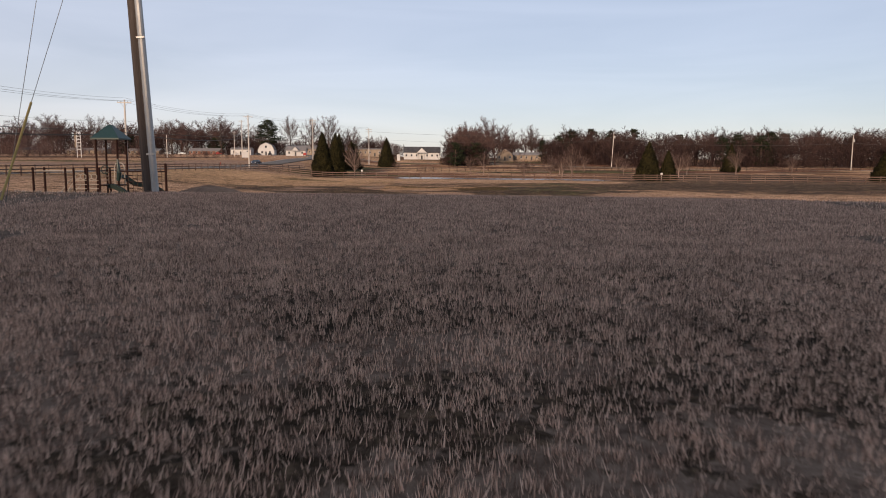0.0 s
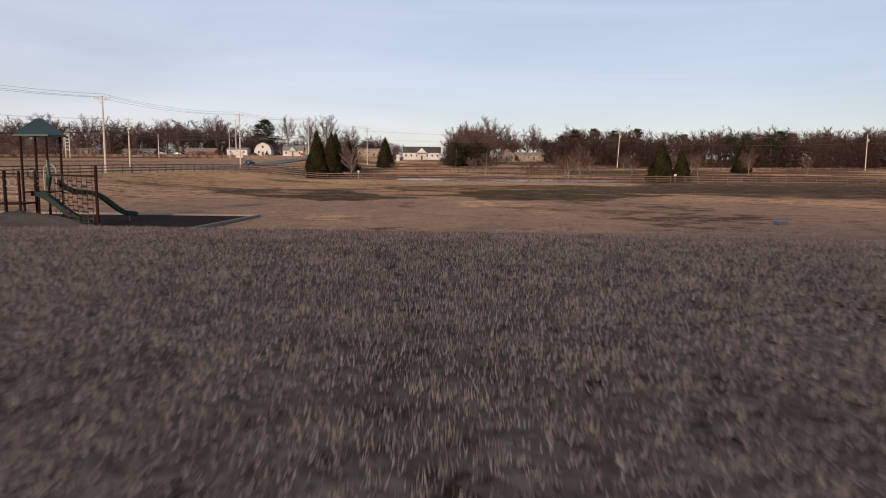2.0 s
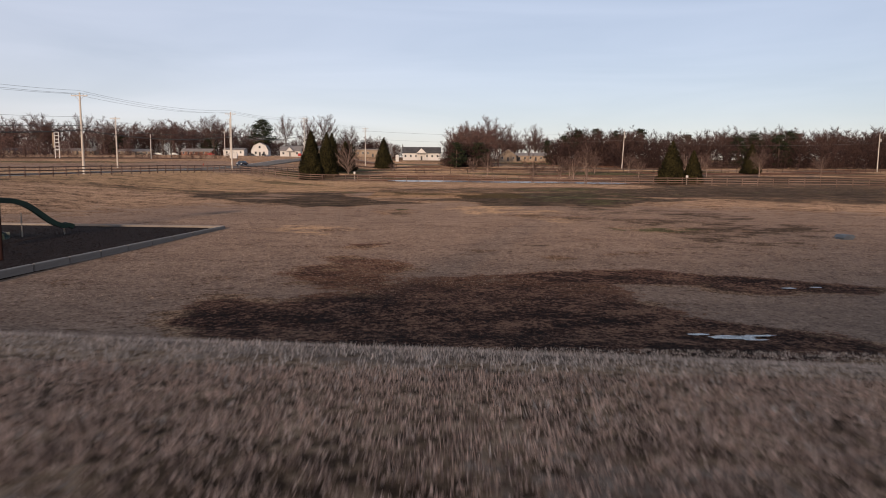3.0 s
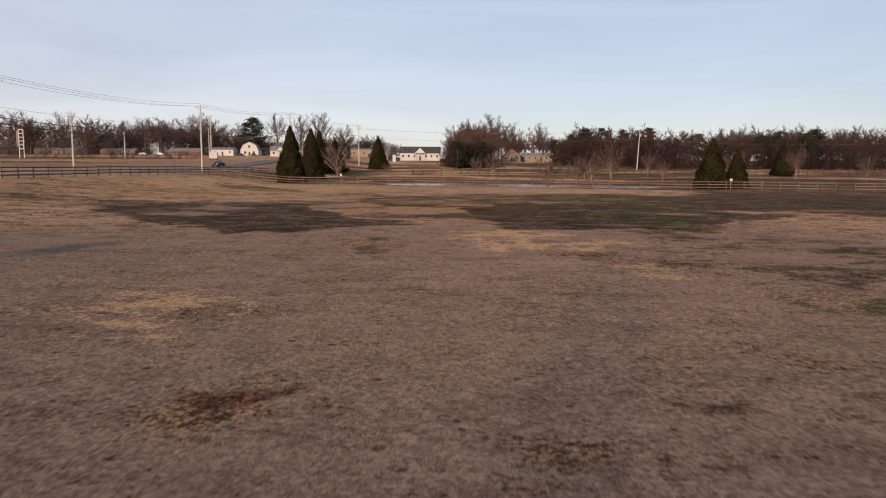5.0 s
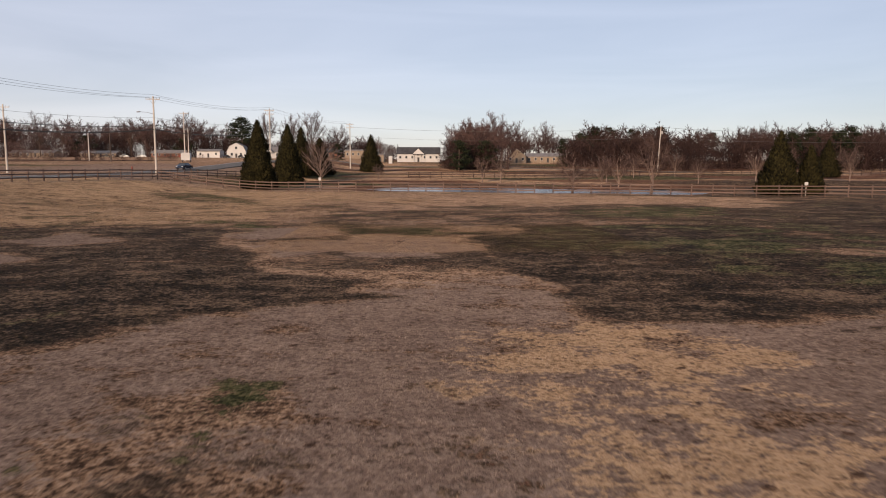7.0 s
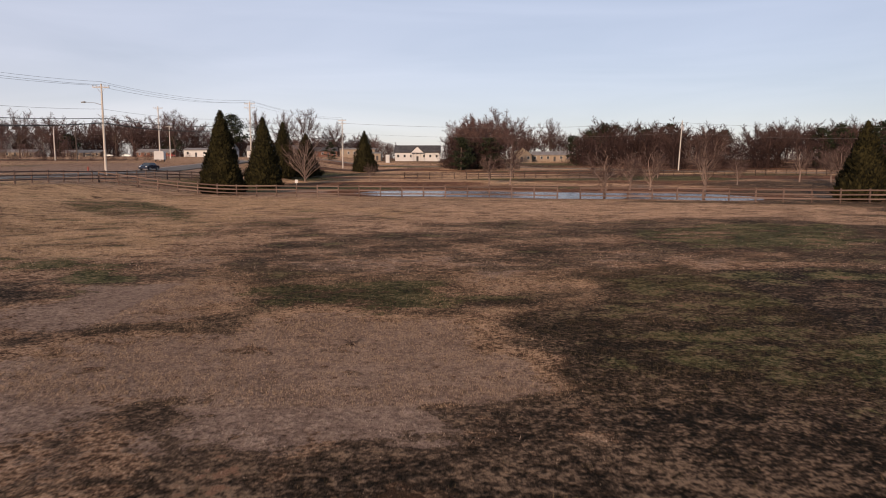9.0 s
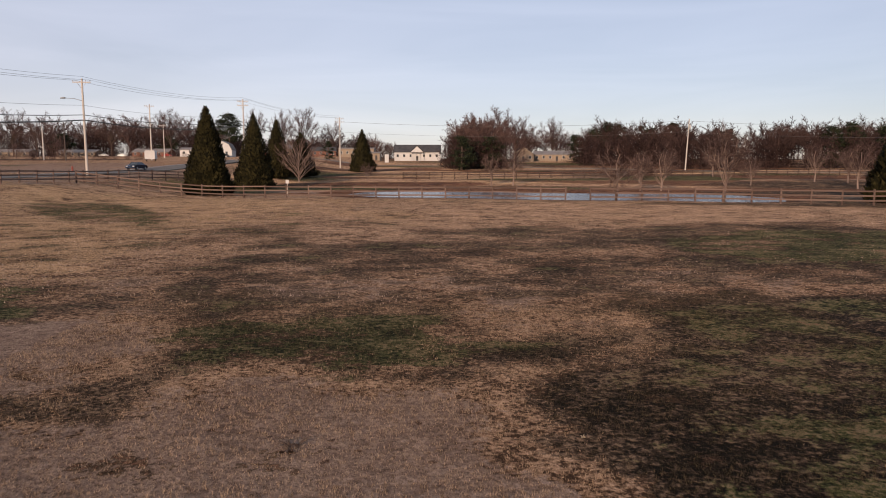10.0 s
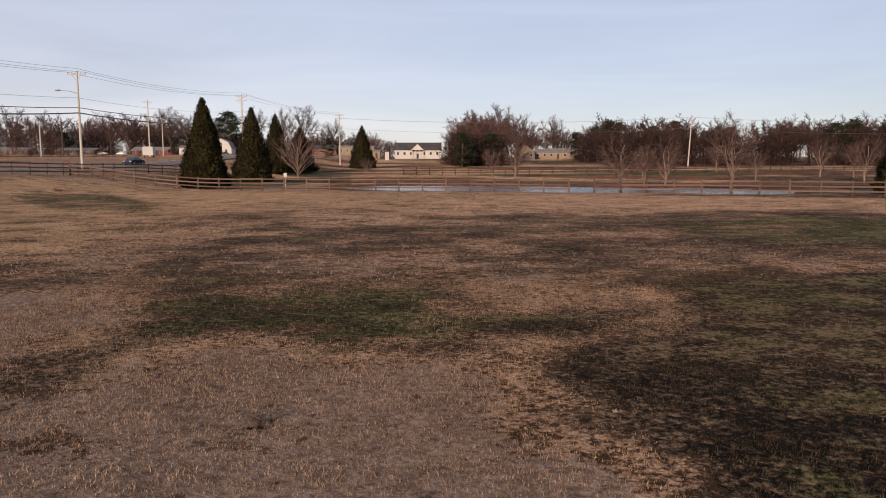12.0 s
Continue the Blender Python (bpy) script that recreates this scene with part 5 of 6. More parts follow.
BROWN_POST = plain("brown_coated_steel", (0.014, 0.0055, 0.0048), (0.026, 0.0105, 0.009), 4, 0.78, relief=0)
GREEN_PLASTIC = plain("dark_green_plastic", (0.002, 0.012, 0.0115), (0.004, 0.020, 0.019), 3, 0.4, relief=0)
TEAL_ROOF = plain("teal_green_roof", (0.0025, 0.0175, 0.0185), (0.005, 0.029, 0.030), 2, 0.5, relief=0)
BEIGE_RAIL = plain("beige_coated_rail", (0.24, 0.205, 0.18), (0.34, 0.30, 0.265), 4, 0.5, relief=0)
ROPE = plain("tan_rope", (0.05, 0.037, 0.031), (0.10, 0.076, 0.063), 9, 0.9, relief=0)


def channel(path, half, wall, thick=0.04):
    """An open slide chute along a path, with raised rounded sides."""
    g = Geo()
    pts, fs = [], []
    prof = [(-half, wall), (-half * 0.92, 0.05), (-half * 0.6, 0.0), (half * 0.6, 0.0), (half * 0.92, 0.05), (half, wall),
            (half + thick, wall), (half * 0.95 + thick, 0.02 - thick), (half * 0.6, -thick), (-half * 0.6, -thick), (-half * 0.95 - thick, 0.02 - thick), (-half - thick, wall)]
    path = [Vector(p) for p in path]
    k = len(prof)
    for i, p in enumerate(path):
        d = path[min(i + 1, len(path) - 1)] - path[max(i - 1, 0)]
        side = Vector((d.y, -d.x, 0)).normalized()
        up = side.cross(d.normalized())
        pts += [p + side * a + up * b for a, b in prof]
    for i in range(len(path) - 1):
        fs += [(i * k + j, i * k + (j + 1) % k, (i + 1) * k + (j + 1) % k, (i + 1) * k + j) for j in range(k)]
    fs += [tuple(range(k - 1, -1, -1)), tuple(range((len(path) - 1) * k, len(path) * k))]
    return g.add(pts, fs)


def curve_points(a, b, n, shape):
    """Points from a to b whose drop follows shape(u)."""
    a, b = Vector(a), Vector(b)
    out = []
    for i in range(n + 1):
        u = i / n
        p = a.lerp(b, u)
        p.z = a.z + (b.z - a.z) * shape(u)
        out.append(p)
    return out


def playground():
    base = PAD_Z + 0.03
    ox, oy = -21.7, 46.9
    root = thing("playground_set", pose(ox, oy, base), "playground tower with green hip roof, slides and climbing net", "playground set")

    def loc(x, y, z):
        return (x - ox, y - oy, z - base)

    def post(x, y, top, r=0.065):
        p = part("post", Geo().tube([loc(x, y, base - 0.25), loc(x, y, top - 0.03), loc(x, y, top)], [r, r, r * 0.7], 10), BROWN_POST, root)
        return p

    # tower
    tw = 0.68
    for sx in (-1, 1):
        for sy in (-1, 1):
            post(ox + sx * tw, oy + sy * tw, 5.3)
    deck_z = 2.2
    part("deck", Geo().box(0, 0, deck_z - base, 2 * tw, 2 * tw, 0.08, bevel=0.02), BROWN_POST, root)
    e, za, zb = 0.92, 5.24 - base, 6.1 - base
    roof = Geo()
    roof.add([(-e, -e, za), (e, -e, za), (e, e, za), (-e, e, za), (0.12, 0.12, zb), (-0.12, 0.12, zb), (-0.12, -0.12, zb), (0.12, -0.12, zb),
              (-e, -e, za - 0.09), (e, -e, za - 0.09), (e, e, za - 0.09), (-e, e, za - 0.09)],
             [(0, 1, 7, 6), (1, 2, 4, 7), (2, 3, 5, 4), (3, 0, 6, 5), (4, 5, 6, 7), (0, 8, 9, 1), (1, 9, 10, 2), (2, 10, 11, 3), (3, 11, 8, 0), (11, 10, 9, 8)])
    part("roof", roof, TEAL_ROOF, root, "teal-green hip roof")
    for sx, sy in ((-1, -1), (1, -1)):
        for z in (deck_z + 0.35, deck_z + 0.6, deck_z + 0.85):
            part("rail", Geo().tube([loc(ox - tw, oy + sy * tw, z), loc(ox + tw, oy + sy * tw, z)], 0.02, 6), BEIGE_RAIL, root)
    # pale arch panel and wheel on the deck
    arch = [loc(ox + 0.45, oy - tw, deck_z + 0.1)] + [loc(ox + 0.45 + 0.32 * (1 - math.cos(w)) , oy - tw, deck_z + 1.15 + 0.32 * math.sin(w)) for w in np.linspace(0, math.pi, 9)] + [loc(ox + 1.09, oy - tw, deck_z + 0.1)]
    part("arch_panel", Geo().tube(arch, 0.035, 7), BEIGE_RAIL, root, "beige arched panel")
    wheel = part("steering_wheel", Geo().tube([loc(ox - 0.1 + 0.26 * math.cos(w), oy - tw - 0.12, deck_z + 1.0 + 0.26 * math.sin(w)) for w in np.linspace(0, 2 * math.pi, 17)], 0.03, 6), GREEN_PLASTIC, root)
    for w in (0.5, 2.6, 4.7):
        part("spoke", Geo().tube([loc(ox - 0.1, oy - tw - 0.12, deck_z + 1.0), loc(ox - 0.1 + 0.26 * math.cos(w), oy - tw - 0.12, deck_z + 1.0 + 0.26 * math.sin(w))], 0.02, 5), GREEN_PLASTIC, wheel)
    # long wave slide
    part("wave_slide", channel(curve_points(loc(ox + tw, oy - 0.1, 2.75), loc(-18.1, 49.9, 0.72), 22, lambda u: u + 0.09 * math.sin(u * 2 * math.pi * 1.5) if u < 0.93 else 1.0 * u + 0.0), 0.24, 0.2), GREEN_PLASTIC, root, "long dark green wave slide")
    part("slide_leg", Geo().tube([loc(-18.35, 49.7, base - 0.1), loc(-18.35, 49.7, 0.8)], 0.035, 8), BEIGE_RAIL, root)
    part("slide_leg", Geo().tube([loc(-19.6, 48.35, base - 0.1), loc(-19.6, 48.35, 1.55)], 0.03, 8), BEIGE_RAIL, root)
    # lower deck with its posts and wide slide
    lx, ly = -21.6, 43.9
    for dx, dy in ((-0.75, -0.7), (0.1, -0.75), (0.8, -0.7), (-0.75, 0.7), (0.8, 0.7)):
        post(lx + dx, ly + dy, 3.38)
    part("deck", Geo().box(*loc(lx, ly, 1.75), 1.6, 1.45, 0.08, bevel=0.02), BROWN_POST, root)
    part("wide_slide", channel(curve_points(loc(lx + 0.8, ly + 0.4, 2.15), loc(-18.3, 45.1, 0.72), 16, lambda u: 0.5 - 0.5 * math.cos(math.pi * min(1, u * 1.08))), 0.42, 0.22), GREEN_PLASTIC, root, "wide dark green slide")
    for z in (2.1, 2.35, 2.6):
        part("rail", Geo().tube([loc(lx - 0.75, ly - 0.7, z), loc(lx + 0.8, ly - 0.7, z)], 0.02, 6), BEIGE_RAIL, root)
    for k in range(4):
        x = lx - 0.5 + 0.33 * k
        ring = [loc(x + 0.17 * math.cos(w), ly - 0.72, 2.82 + 0.17 * math.sin(w)) for w in np.linspace(0, 2 * math.pi, 13)]
        part("ring", Geo().tube(ring, 0.02, 5), BEIGE_RAIL, root)
    # curved stair rails and steps
    for side in (-0.35, 0.35):
        pts = [loc(lx - 0.8 - 1.5 * u, ly - 0.2 + side, 2.75 - 1.5 * u + 0.12 * math.sin(u * 6.2)) for u in np.linspace(0, 1, 9)]
        pts.append(loc(lx - 2.35, ly - 0.2 + side, base))
        part("stair_rail", Geo().tube(pts, 0.028, 7), BEIGE_RAIL, root, "beige curved stair rail")
        pts = [loc(lx - 0.8 - 1.5 * u, ly - 0.2 + side, 2.25 - 1.25 * u) for u in np.linspace(0, 1, 5)]
        part("stair_rail", Geo().tube(pts, 0.024, 7), BEIGE_RAIL, root, "beige curved stair rail")
    for k in range(4):
        part("step", Geo().box(*loc(lx - 1.0 - 0.33 * k, ly - 0.2, 1.5 - 0.23 * k), 0.3, 0.72, 0.05, bevel=0.01), BROWN_POST, root)
    # net climber between tower and outer post
    a, b = Vector((ox + tw + 0.05, oy - tw, 0)), Vector((-15.72, 40.5, 0))
    post(b.x, b.y, 3.66, 0.07)
    part("beam", Geo().tube([loc(a.x, a.y, 3.12), loc(b.x, b.y, 3.2)], 0.045, 8), BROWN_POST, root)
    u0, u1, cols = 0.12, 0.92, 9
    for k in range(cols):
        u = u0 + (u1 - u0) * k / (cols - 1)
        p = a.lerp(b, u)
        part("net_rope", Geo().tube([loc(p.x, p.y, base + 0.1), loc(p.x, p.y, 3.1 + 0.08 * u)], 0.016, 5), ROPE, root)
        if k < cols - 1:
            q = a.lerp(b, u0 + (u1 - u0) * (k + 1) / (cols - 1))
            for r in range(6):
                z = base + 0.25 + 0.4 * r + (0.2 if k % 2 else 0)
                part("rung", Geo().tube([loc(p.x, p.y, z), loc(q.x, q.y, z)], 0.034, 5), BROWN_POST, root)
    # overhead ladder
    for x, y in ((-24.3, 42.3), (-24.7, 44.25), (-22.75, 43.0)):
        post(x, y, 3.38)
    for x0, y0, x1, y1 in ((-24.3, 42.3, -22.35, 43.2), (-24.7, 44.25, -22.35, 44.6)):
        part("ladder_rail", Geo().tube([loc(x0, y0, 3.15), loc(x1, y1, 3.15)], 0.03, 7), BEIGE_RAIL, root)
    for k in range(6):
        u = (k + 0.5) / 6
        part("ladder_rung", Geo().tube([loc(-24.3 + 1.95 * u, 42.3 + 0.9 * u, 3.15), loc(-24.7 + 2.35 * u, 44.25 + 0.35 * u, 3.15)], 0.018, 6), BEIGE_RAIL, root)
    part("tube_panel", Geo().tube([loc(ox + tw + 0.02, oy - tw - 0.1, 2.5), loc(ox + tw + 0.1, oy - tw - 0.1, 3.0), loc(ox + tw + 0.02, oy - tw - 0.1, 3.9)], [0.12, 0.15, 0.05], 9), GREEN_PLASTIC, root)
    return root


playground()

# guy wires of the near pole
GUARD = plain("yellow_guy_guard", (0.30, 0.22, 0.07), (0.42, 0.32, 0.12), 5, 0.6, relief=0)
gx, gy = -9.55, 15.4
for k, (dx, top, gl) in enumerate(((0.04, 13.4, 0.0), (-0.04, 8.6, 2.35))):
    a = Vector((gx + dx, gy + dx, at(gx, gy) - 0.05))
    b = Vector((NX - 0.05 - top * 0.045, NY, at(NX, NY) + top))
    w = thing("guy_wire", Matrix.Translation(a), "taut steel guy wire anchored in the grass", "guy wire", "guy wires")
    d = b - a
    part("strand", Geo().tube([(0, 0, 0), tuple(d)], 0.007, 5), ALU_CABLE, w)
    if gl:
        d2 = d.normalized()
        part("guard", Geo().tube([tuple(d2 * 0.1), tuple(d2 * gl)], 0.028, 8), GUARD, w, "faded yellow plastic guy guard")


# ---- houses and small buildings in the distance ----
def house(x, y, w, d, h, rise, turn, wall_mat, roof_mat, label, windows=4, door=True, porch=False, gable_front=False, name="house"):
    root = thing(name, pose(x, y, at(x, y), 0, 0, turn), label, name.replace("_", " "))
    part("wall", Geo().box(0, 0, h / 2 - 0.2, w, d, h + 0.4), wall_mat, root)
    o = 0.4
    roof = Geo()
    if gable_front:
        roof.prism([(-w / 2 - o, h - 0.12), (0, h + rise), (w / 2 + o, h - 0.12), (w / 2 + o, h - 0.3), (0, h + rise - 0.22), (-w / 2 - o, h - 0.3)], -d / 2 - o, d / 2 + o, "y")
        part("gable", Geo().prism([(-w / 2, h), (0, h + rise - 0.25), (w / 2, h)], -d / 2 + 0.02, d / 2 - 0.02, "y"), wall_mat, root)
    else:
        roof.prism([(-d / 2 - o, h - 0.12), (0, h + rise), (d / 2 + o, h - 0.12), (d / 2 + o, h - 0.3), (0, h + rise - 0.22), (-d / 2 - o, h - 0.3)], -w / 2 - o, w / 2 + o, "x")
        part("gable", Geo().prism([(-d / 2, h), (0, h + rise - 0.25), (d / 2, h)], -w / 2 + 0.02, w / 2 - 0.02, "x"), wall_mat, root)
    part("roof", roof, roof_mat, root)
    slots = windows + (1 if door else 0)
    for k in range(slots):
        cx = -w / 2 + w * (k + 0.5) / slots
        if door and k == slots // 2:
            part("door", Geo().box(cx, -d / 2 - 0.02, 1.02, 0.95, 0.06, 2.05), ROOF_DARK, root)
            continue
        win = part("window", Geo().box(cx, -d / 2 - 0.02, h * 0.55, 1.1, 0.08, 1.3), WHITE_SIDING, root)
        part("pane", Geo().box(cx, -d / 2 - 0.065, h * 0.55, 0.9, 0.02, 1.1), GLASS, win)
    if porch:
        pw = min(5.0, w * 0.3)
        pr = part("porch_roof", Geo().prism([(-pw / 2 - 0.3, h - 0.3), (0, h + rise * 0.75), (pw / 2 + 0.3, h - 0.3)], -d / 2 - 2.2, 0, "y"), wall_mat, root, "white gabled porch front")
        part("porch_shingles", Geo().prism([(-pw / 2 - 0.5, h - 0.3), (0, h + rise * 0.75 + 0.14), (pw / 2 + 0.5, h - 0.3), (0, h + rise * 0.75 + 0.02)], -d / 2 - 2.35, 0, "y"), roof_mat, root)
        for sx in (-0.5, -0.17, 0.17, 0.5):
            part("porch_post", Geo().box(sx * pw, -d / 2 - 2.0, h / 2 - 0.25, 0.16, 0.16, h - 0.1), WHITE_SIDING, root)
    return root


house(-150, 455, 19, 9, 2.3, 1.7, -4, BRICK_RED, ROOF_GREY, "low red brick ranch house with grey roof", 5)
house(-121, 432, 12, 7, 3.4, 1.0, 0, WHITE_SIDING, ROOF_GREY, "low white outbuilding beside the brick house", 2)
house(-80, 392, 10.5, 8, 3.0, 2.2, 4, WHITE_SIDING, ROOF_GREY, "white gabled house with open porch", 2, porch=True)
house(-90, 470, 24, 10, 4.0, 2.4, 0, TAN_SIDING, ROOF_GREY, "tan house with broad grey roof among trees", 6)
house(-62, 455, 12, 8, 3.0, 2.0, 8, BRICK_RED, ROOF_DARK, "small brick house with dark roof", 3)
house(-42, 432, 17, 9, 4.3, 0.5, 0, TAN_SIDING, ROOF_GREY, "flat tan commercial building", 5, name="building")
house(-31, 400, 6, 6, 3.2, 0.4, 0, TAN_SIDING, ROOF_GREY, "small tan flat-roofed building", 1, name="building")
house(-11.6, 402, 20, 9, 3.9, 3.1, 0, WHITE_SIDING, ROOF_DARK, "long white house with dark roof and gabled porch", 6, porch=True)
house(34, 388, 8.5, 12, 3.0, 3.2, -8, TAN_SIDING, ROOF_GREY, "tan house with steep front gable behind trees", 2, gable_front=True)
house(48, 397, 17, 8, 2.9, 1.5, -8, TAN_SIDING, ROOF_GREY, "long low tan house wing behind trees", 5)
house(-223, 452, 24, 9, 2.3, 1.4, 0, TAN_SIDING, ROOF_GREY, "low tan ranch house before leafless trees", 5)
house(-190, 458, 20, 9, 2.2, 1.4, 0, TAN_SIDING, ROOF_GREY, "low tan ranch house before leafless trees", 5)
house(-252, 440, 16, 9, 2.3, 1.4, 6, TAN_SIDING, ROOF_DARK, "low tan ranch house before leafless trees", 4)


def gambrel_barn(x, y):
    root = thing("barn", pose(x, y, at(x, y), 0, 0, 6), "white barn-shaped house with gambrel roof", "barn")
    w, d = 4.6, 10
    shell = [(-w, -0.2), (-w, 3.0), (-w * 0.72, 5.6), (0, 7.2), (w * 0.72, 5.6), (w, 3.0), (w, -0.2)]
    part("wall", Geo().prism(shell, -d / 2, d / 2, "y"), WHITE_SIDING, root)
    top = [(-w - 0.25, 2.9), (-w * 0.72 - 0.05, 5.75), (0, 7.4), (w * 0.72 + 0.05, 5.75), (w + 0.25, 2.9), (w + 0.02, 2.9), (w * 0.72, 5.62), (0, 7.22), (-w * 0.72, 5.62), (-w - 0.02, 2.9)]
    part("roof", Geo().prism(top, -d / 2 - 0.3, d / 2 + 0.3, "y"), ROOF_GREY, root)
    for cx, cz in ((-2.2, 1.7), (2.2, 1.7), (0, 4.8)):
        win = part("window", Geo().box(cx, -d / 2 - 0.02, cz, 1.1, 0.08, 1.3), ROOF_GREY, root)
        part("pane", Geo().box(cx, -d / 2 - 0.065, cz, 0.9, 0.02, 1.1), GLASS, win)
    part("door", Geo().box(0, -d / 2 - 0.02, 1.02, 1.0, 0.06, 2.05), ROOF_DARK, root)


gambrel_barn(-102, 416)


# ---- cars ----
def car(x, y, turn, paint, label, z=None, truck=False):
    root = thing("car", pose(x, y, at(x, y) if z is None else z, 0, 0, turn), label, "car", "cars")
    L, W = 2.3, 0.9
    side = [(-L, 0.35), (-L, 0.75), (-L + 0.15, 0.88), (-1.35, 0.95), (-0.75, 1.42), (0.45, 1.45), (1.15, 1.0), (2.05, 0.88), (L, 0.68), (L, 0.35), (1.85, 0.3), (-1.85, 0.3)]
    if truck:
        side = [(-L, 0.45), (-L, 1.0), (-0.55, 1.02), (-0.45, 1.7), (0.6, 1.72), (1.05, 1.15), (2.15, 1.08), (L, 0.85), (L, 0.45)]
    body = Geo().prism(side, -W, W, "y")
    n = len(side)
    body.v = [(a, b * (0.80 if c > (1.1 if truck else 1.05) else 1.0), c) for a, b, c in body.v]
    part("body", body, paint, root)
    glass = [(-1.22, 0.98), (-0.72, 1.37), (0.42, 1.4), (1.02, 1.03)] if not truck else [(-0.38, 1.1), (-0.36, 1.62), (0.56, 1.64), (0.92, 1.18)]
    for s in (-1, 1):
        g = Geo()
        yy = W * 0.92
        g.prism(glass, s * yy - 0.012, s * yy + 0.012, "y")
        g.v = [(a, s * (W * (0.815 if c > 1.2 else 0.985)), c) if abs(b) > yy else (a, s * (W * (0.79 if c > 1.2 else 0.96)), c) for a, b, c in g.v]
        part("side_window", g, GLASS, root)
    part("windscreen", Geo().add([(0.5, -0.62, 1.415), (0.5, 0.62, 1.415), (1.13, 0.7, 1.035), (1.13, -0.7, 1.035), (0.48, -0.6, 1.40), (0.48, 0.6, 1.40), (1.1, 0.68, 1.0), (1.1, -0.68, 1.0)], [(0, 1, 2, 3), (7, 6, 5, 4), (0, 4, 5, 1), (1, 5, 6, 2), (2, 6, 7, 3), (3, 7, 4, 0)]), GLASS, root)
    for sx in (-1.4, 1.42):
        for s in (-1, 1):
            wheel = part("wheel", Geo().tube([(sx, s * W * 0.78, 0.33), (sx, s * W * 1.02, 0.33)], 0.33, 16), CABLE, root, "black tyre")
            part("rim", Geo().tube([(sx, s * W * 1.0, 0.33), (sx, s * W * 1.04, 0.33)], 0.2, 12), GREY_METAL, wheel)
    for s in (-0.62, 0.62):
        part("headlight", Geo().box(L - 0.03, s, 0.72, 0.1, 0.34, 0.14, bevel=0.03), WHITE_SIDING, root)
        part("tail_light", Geo().box(-L + 0.03, s, 0.78, 0.1, 0.3, 0.14, bevel=0.03), BRICK_RED, root)
    part("bumper", Geo().box(L - 0.02, 0, 0.45, 0.14, 1.7, 0.2, bevel=0.05), paint, root)
    return root


NAVY = plain("navy_car_paint", (0.010, 0.016, 0.035), (0.016, 0.026, 0.055), 2, 0.2, 0.2, relief=0)
RED = plain("red_car_paint", (0.26, 0.02, 0.015), (0.34, 0.03, 0.02), 2, 0.3, relief=0)
SILVER = plain("silver_car_paint", (0.35, 0.36, 0.38), (0.45, 0.46, 0.48), 2, 0.3, 0.4, relief=0)
BLACK = plain("black_car_paint", (0.012, 0.012, 0.014), (0.02, 0.02, 0.024), 2, 0.25, relief=0)
ROAD_Z = max(at(-58.6, 214), at(-54.7, 214), at(-50.5, 214)) + 0.05
car(-55.9, 214, 265, NAVY, "dark blue sedan driving on the asphalt road", ROAD_Z)
car(-74, 384, 100, RED, "red pickup truck parked by the white porch house", truck=True)
car(-98.5, 408, 95, BLACK, "black car parked before the barn-shaped house")
car(-105.5, 408, 80, BLACK, "black car parked before the barn-shaped house")
car(-140, 446, 10, RED, "red car parked beside the brick house")
car(-172, 446, 5, SILVER, "silver car parked along the far street")
car(-182, 446, 5, BLACK, "dark car parked along the far street")
car(-163, 447, 185, SILVER, "silver car parked along the far street")

# ---- roadside objects ----
tr = thing("box_trailer", pose(-70.8, 257, at(-70.8, 257), 0, 0, 12), "white box trailer standing on the bank", "trailer")
part("body", Geo().prism([(-1.15, 0.5), (-1.15, 2.3), (-0.95, 2.55), (0.95, 2.55), (1.15, 2.3), (1.15, 0.5)], -1.6, 1.6, "y"), WHITE_SIDING, tr)
for s in (-1, 1):
    part("wheel", Geo().tube([(s * 0.95, 0, 0.3), (s * 1.15, 0, 0.3)], 0.32, 14), CABLE, tr)
part("tow_bar", Geo().tube([(0, -1.5, 0.5), (0, -2.7, 0.45), (0, -2.7, -0.05)], 0.05, 6), GREY_METAL, tr)

sg = thing("sign_tower", pose(-134.4, 263.6, at(-134.4, 263.6), 0, 0, 10), "tall narrow tan sign tower on white posts across the road", "sign")
for sx in (-0.2, 1.15):
    part("post", Geo().box(sx, 0, 4.4, 0.22, 0.22, 9.2, bevel=0.02), WHITE_SIDING, sg)
part("panel", Geo().box(-0.62, 0, 6.2, 0.5, 0.3, 5.0, bevel=0.03), TAN_SIDING, sg)
for k in range(6):
    part("crosspiece", Geo().box(0.48, 0, 3.0 + 1.2 * k, 1.2, 0.16, 0.25), WHITE_SIDING, sg)

HYD = plain("faded_red_hydrant", (0.16, 0.03, 0.02), (0.26, 0.06, 0.04), 6, 0.6, relief=0)
hy = thing("fire_hydrant", pose(-65, 209, at(-65, 209)), "dark red fire hydrant beside the road", "fire hydrant")
part("barrel", Geo().tube([(0, 0, -0.1), (0, 0, 0.06), (0, 0, 0.08), (0, 0, 0.6), (0, 0, 0.62), (0, 0, 0.75), (0, 0, 0.85)], [0.2, 0.2, 0.13, 0.13, 0.18, 0.15, 0.05], 12), HYD, hy)
for s in (-1, 1):
    part("nozzle", Geo().tube([(0, 0, 0.5), (s * 0.24, 0, 0.5)], 0.07, 8), HYD, hy)

WHITE_BOX = thing("utility_cabinet", pose(-23.0, 373, at(-23, 373)), "white upright utility cabinet on the grass", "cabinet")
part("body", Geo().box(0, 0, 1.6, 1.6, 1.0, 3.3, bevel=0.05), WHITE_SIDING, WHITE_BOX)
part("door", Geo().box(0, -0.51, 1.5, 1.2, 0.04, 2.6), WHITE_SIDING, WHITE_BOX)

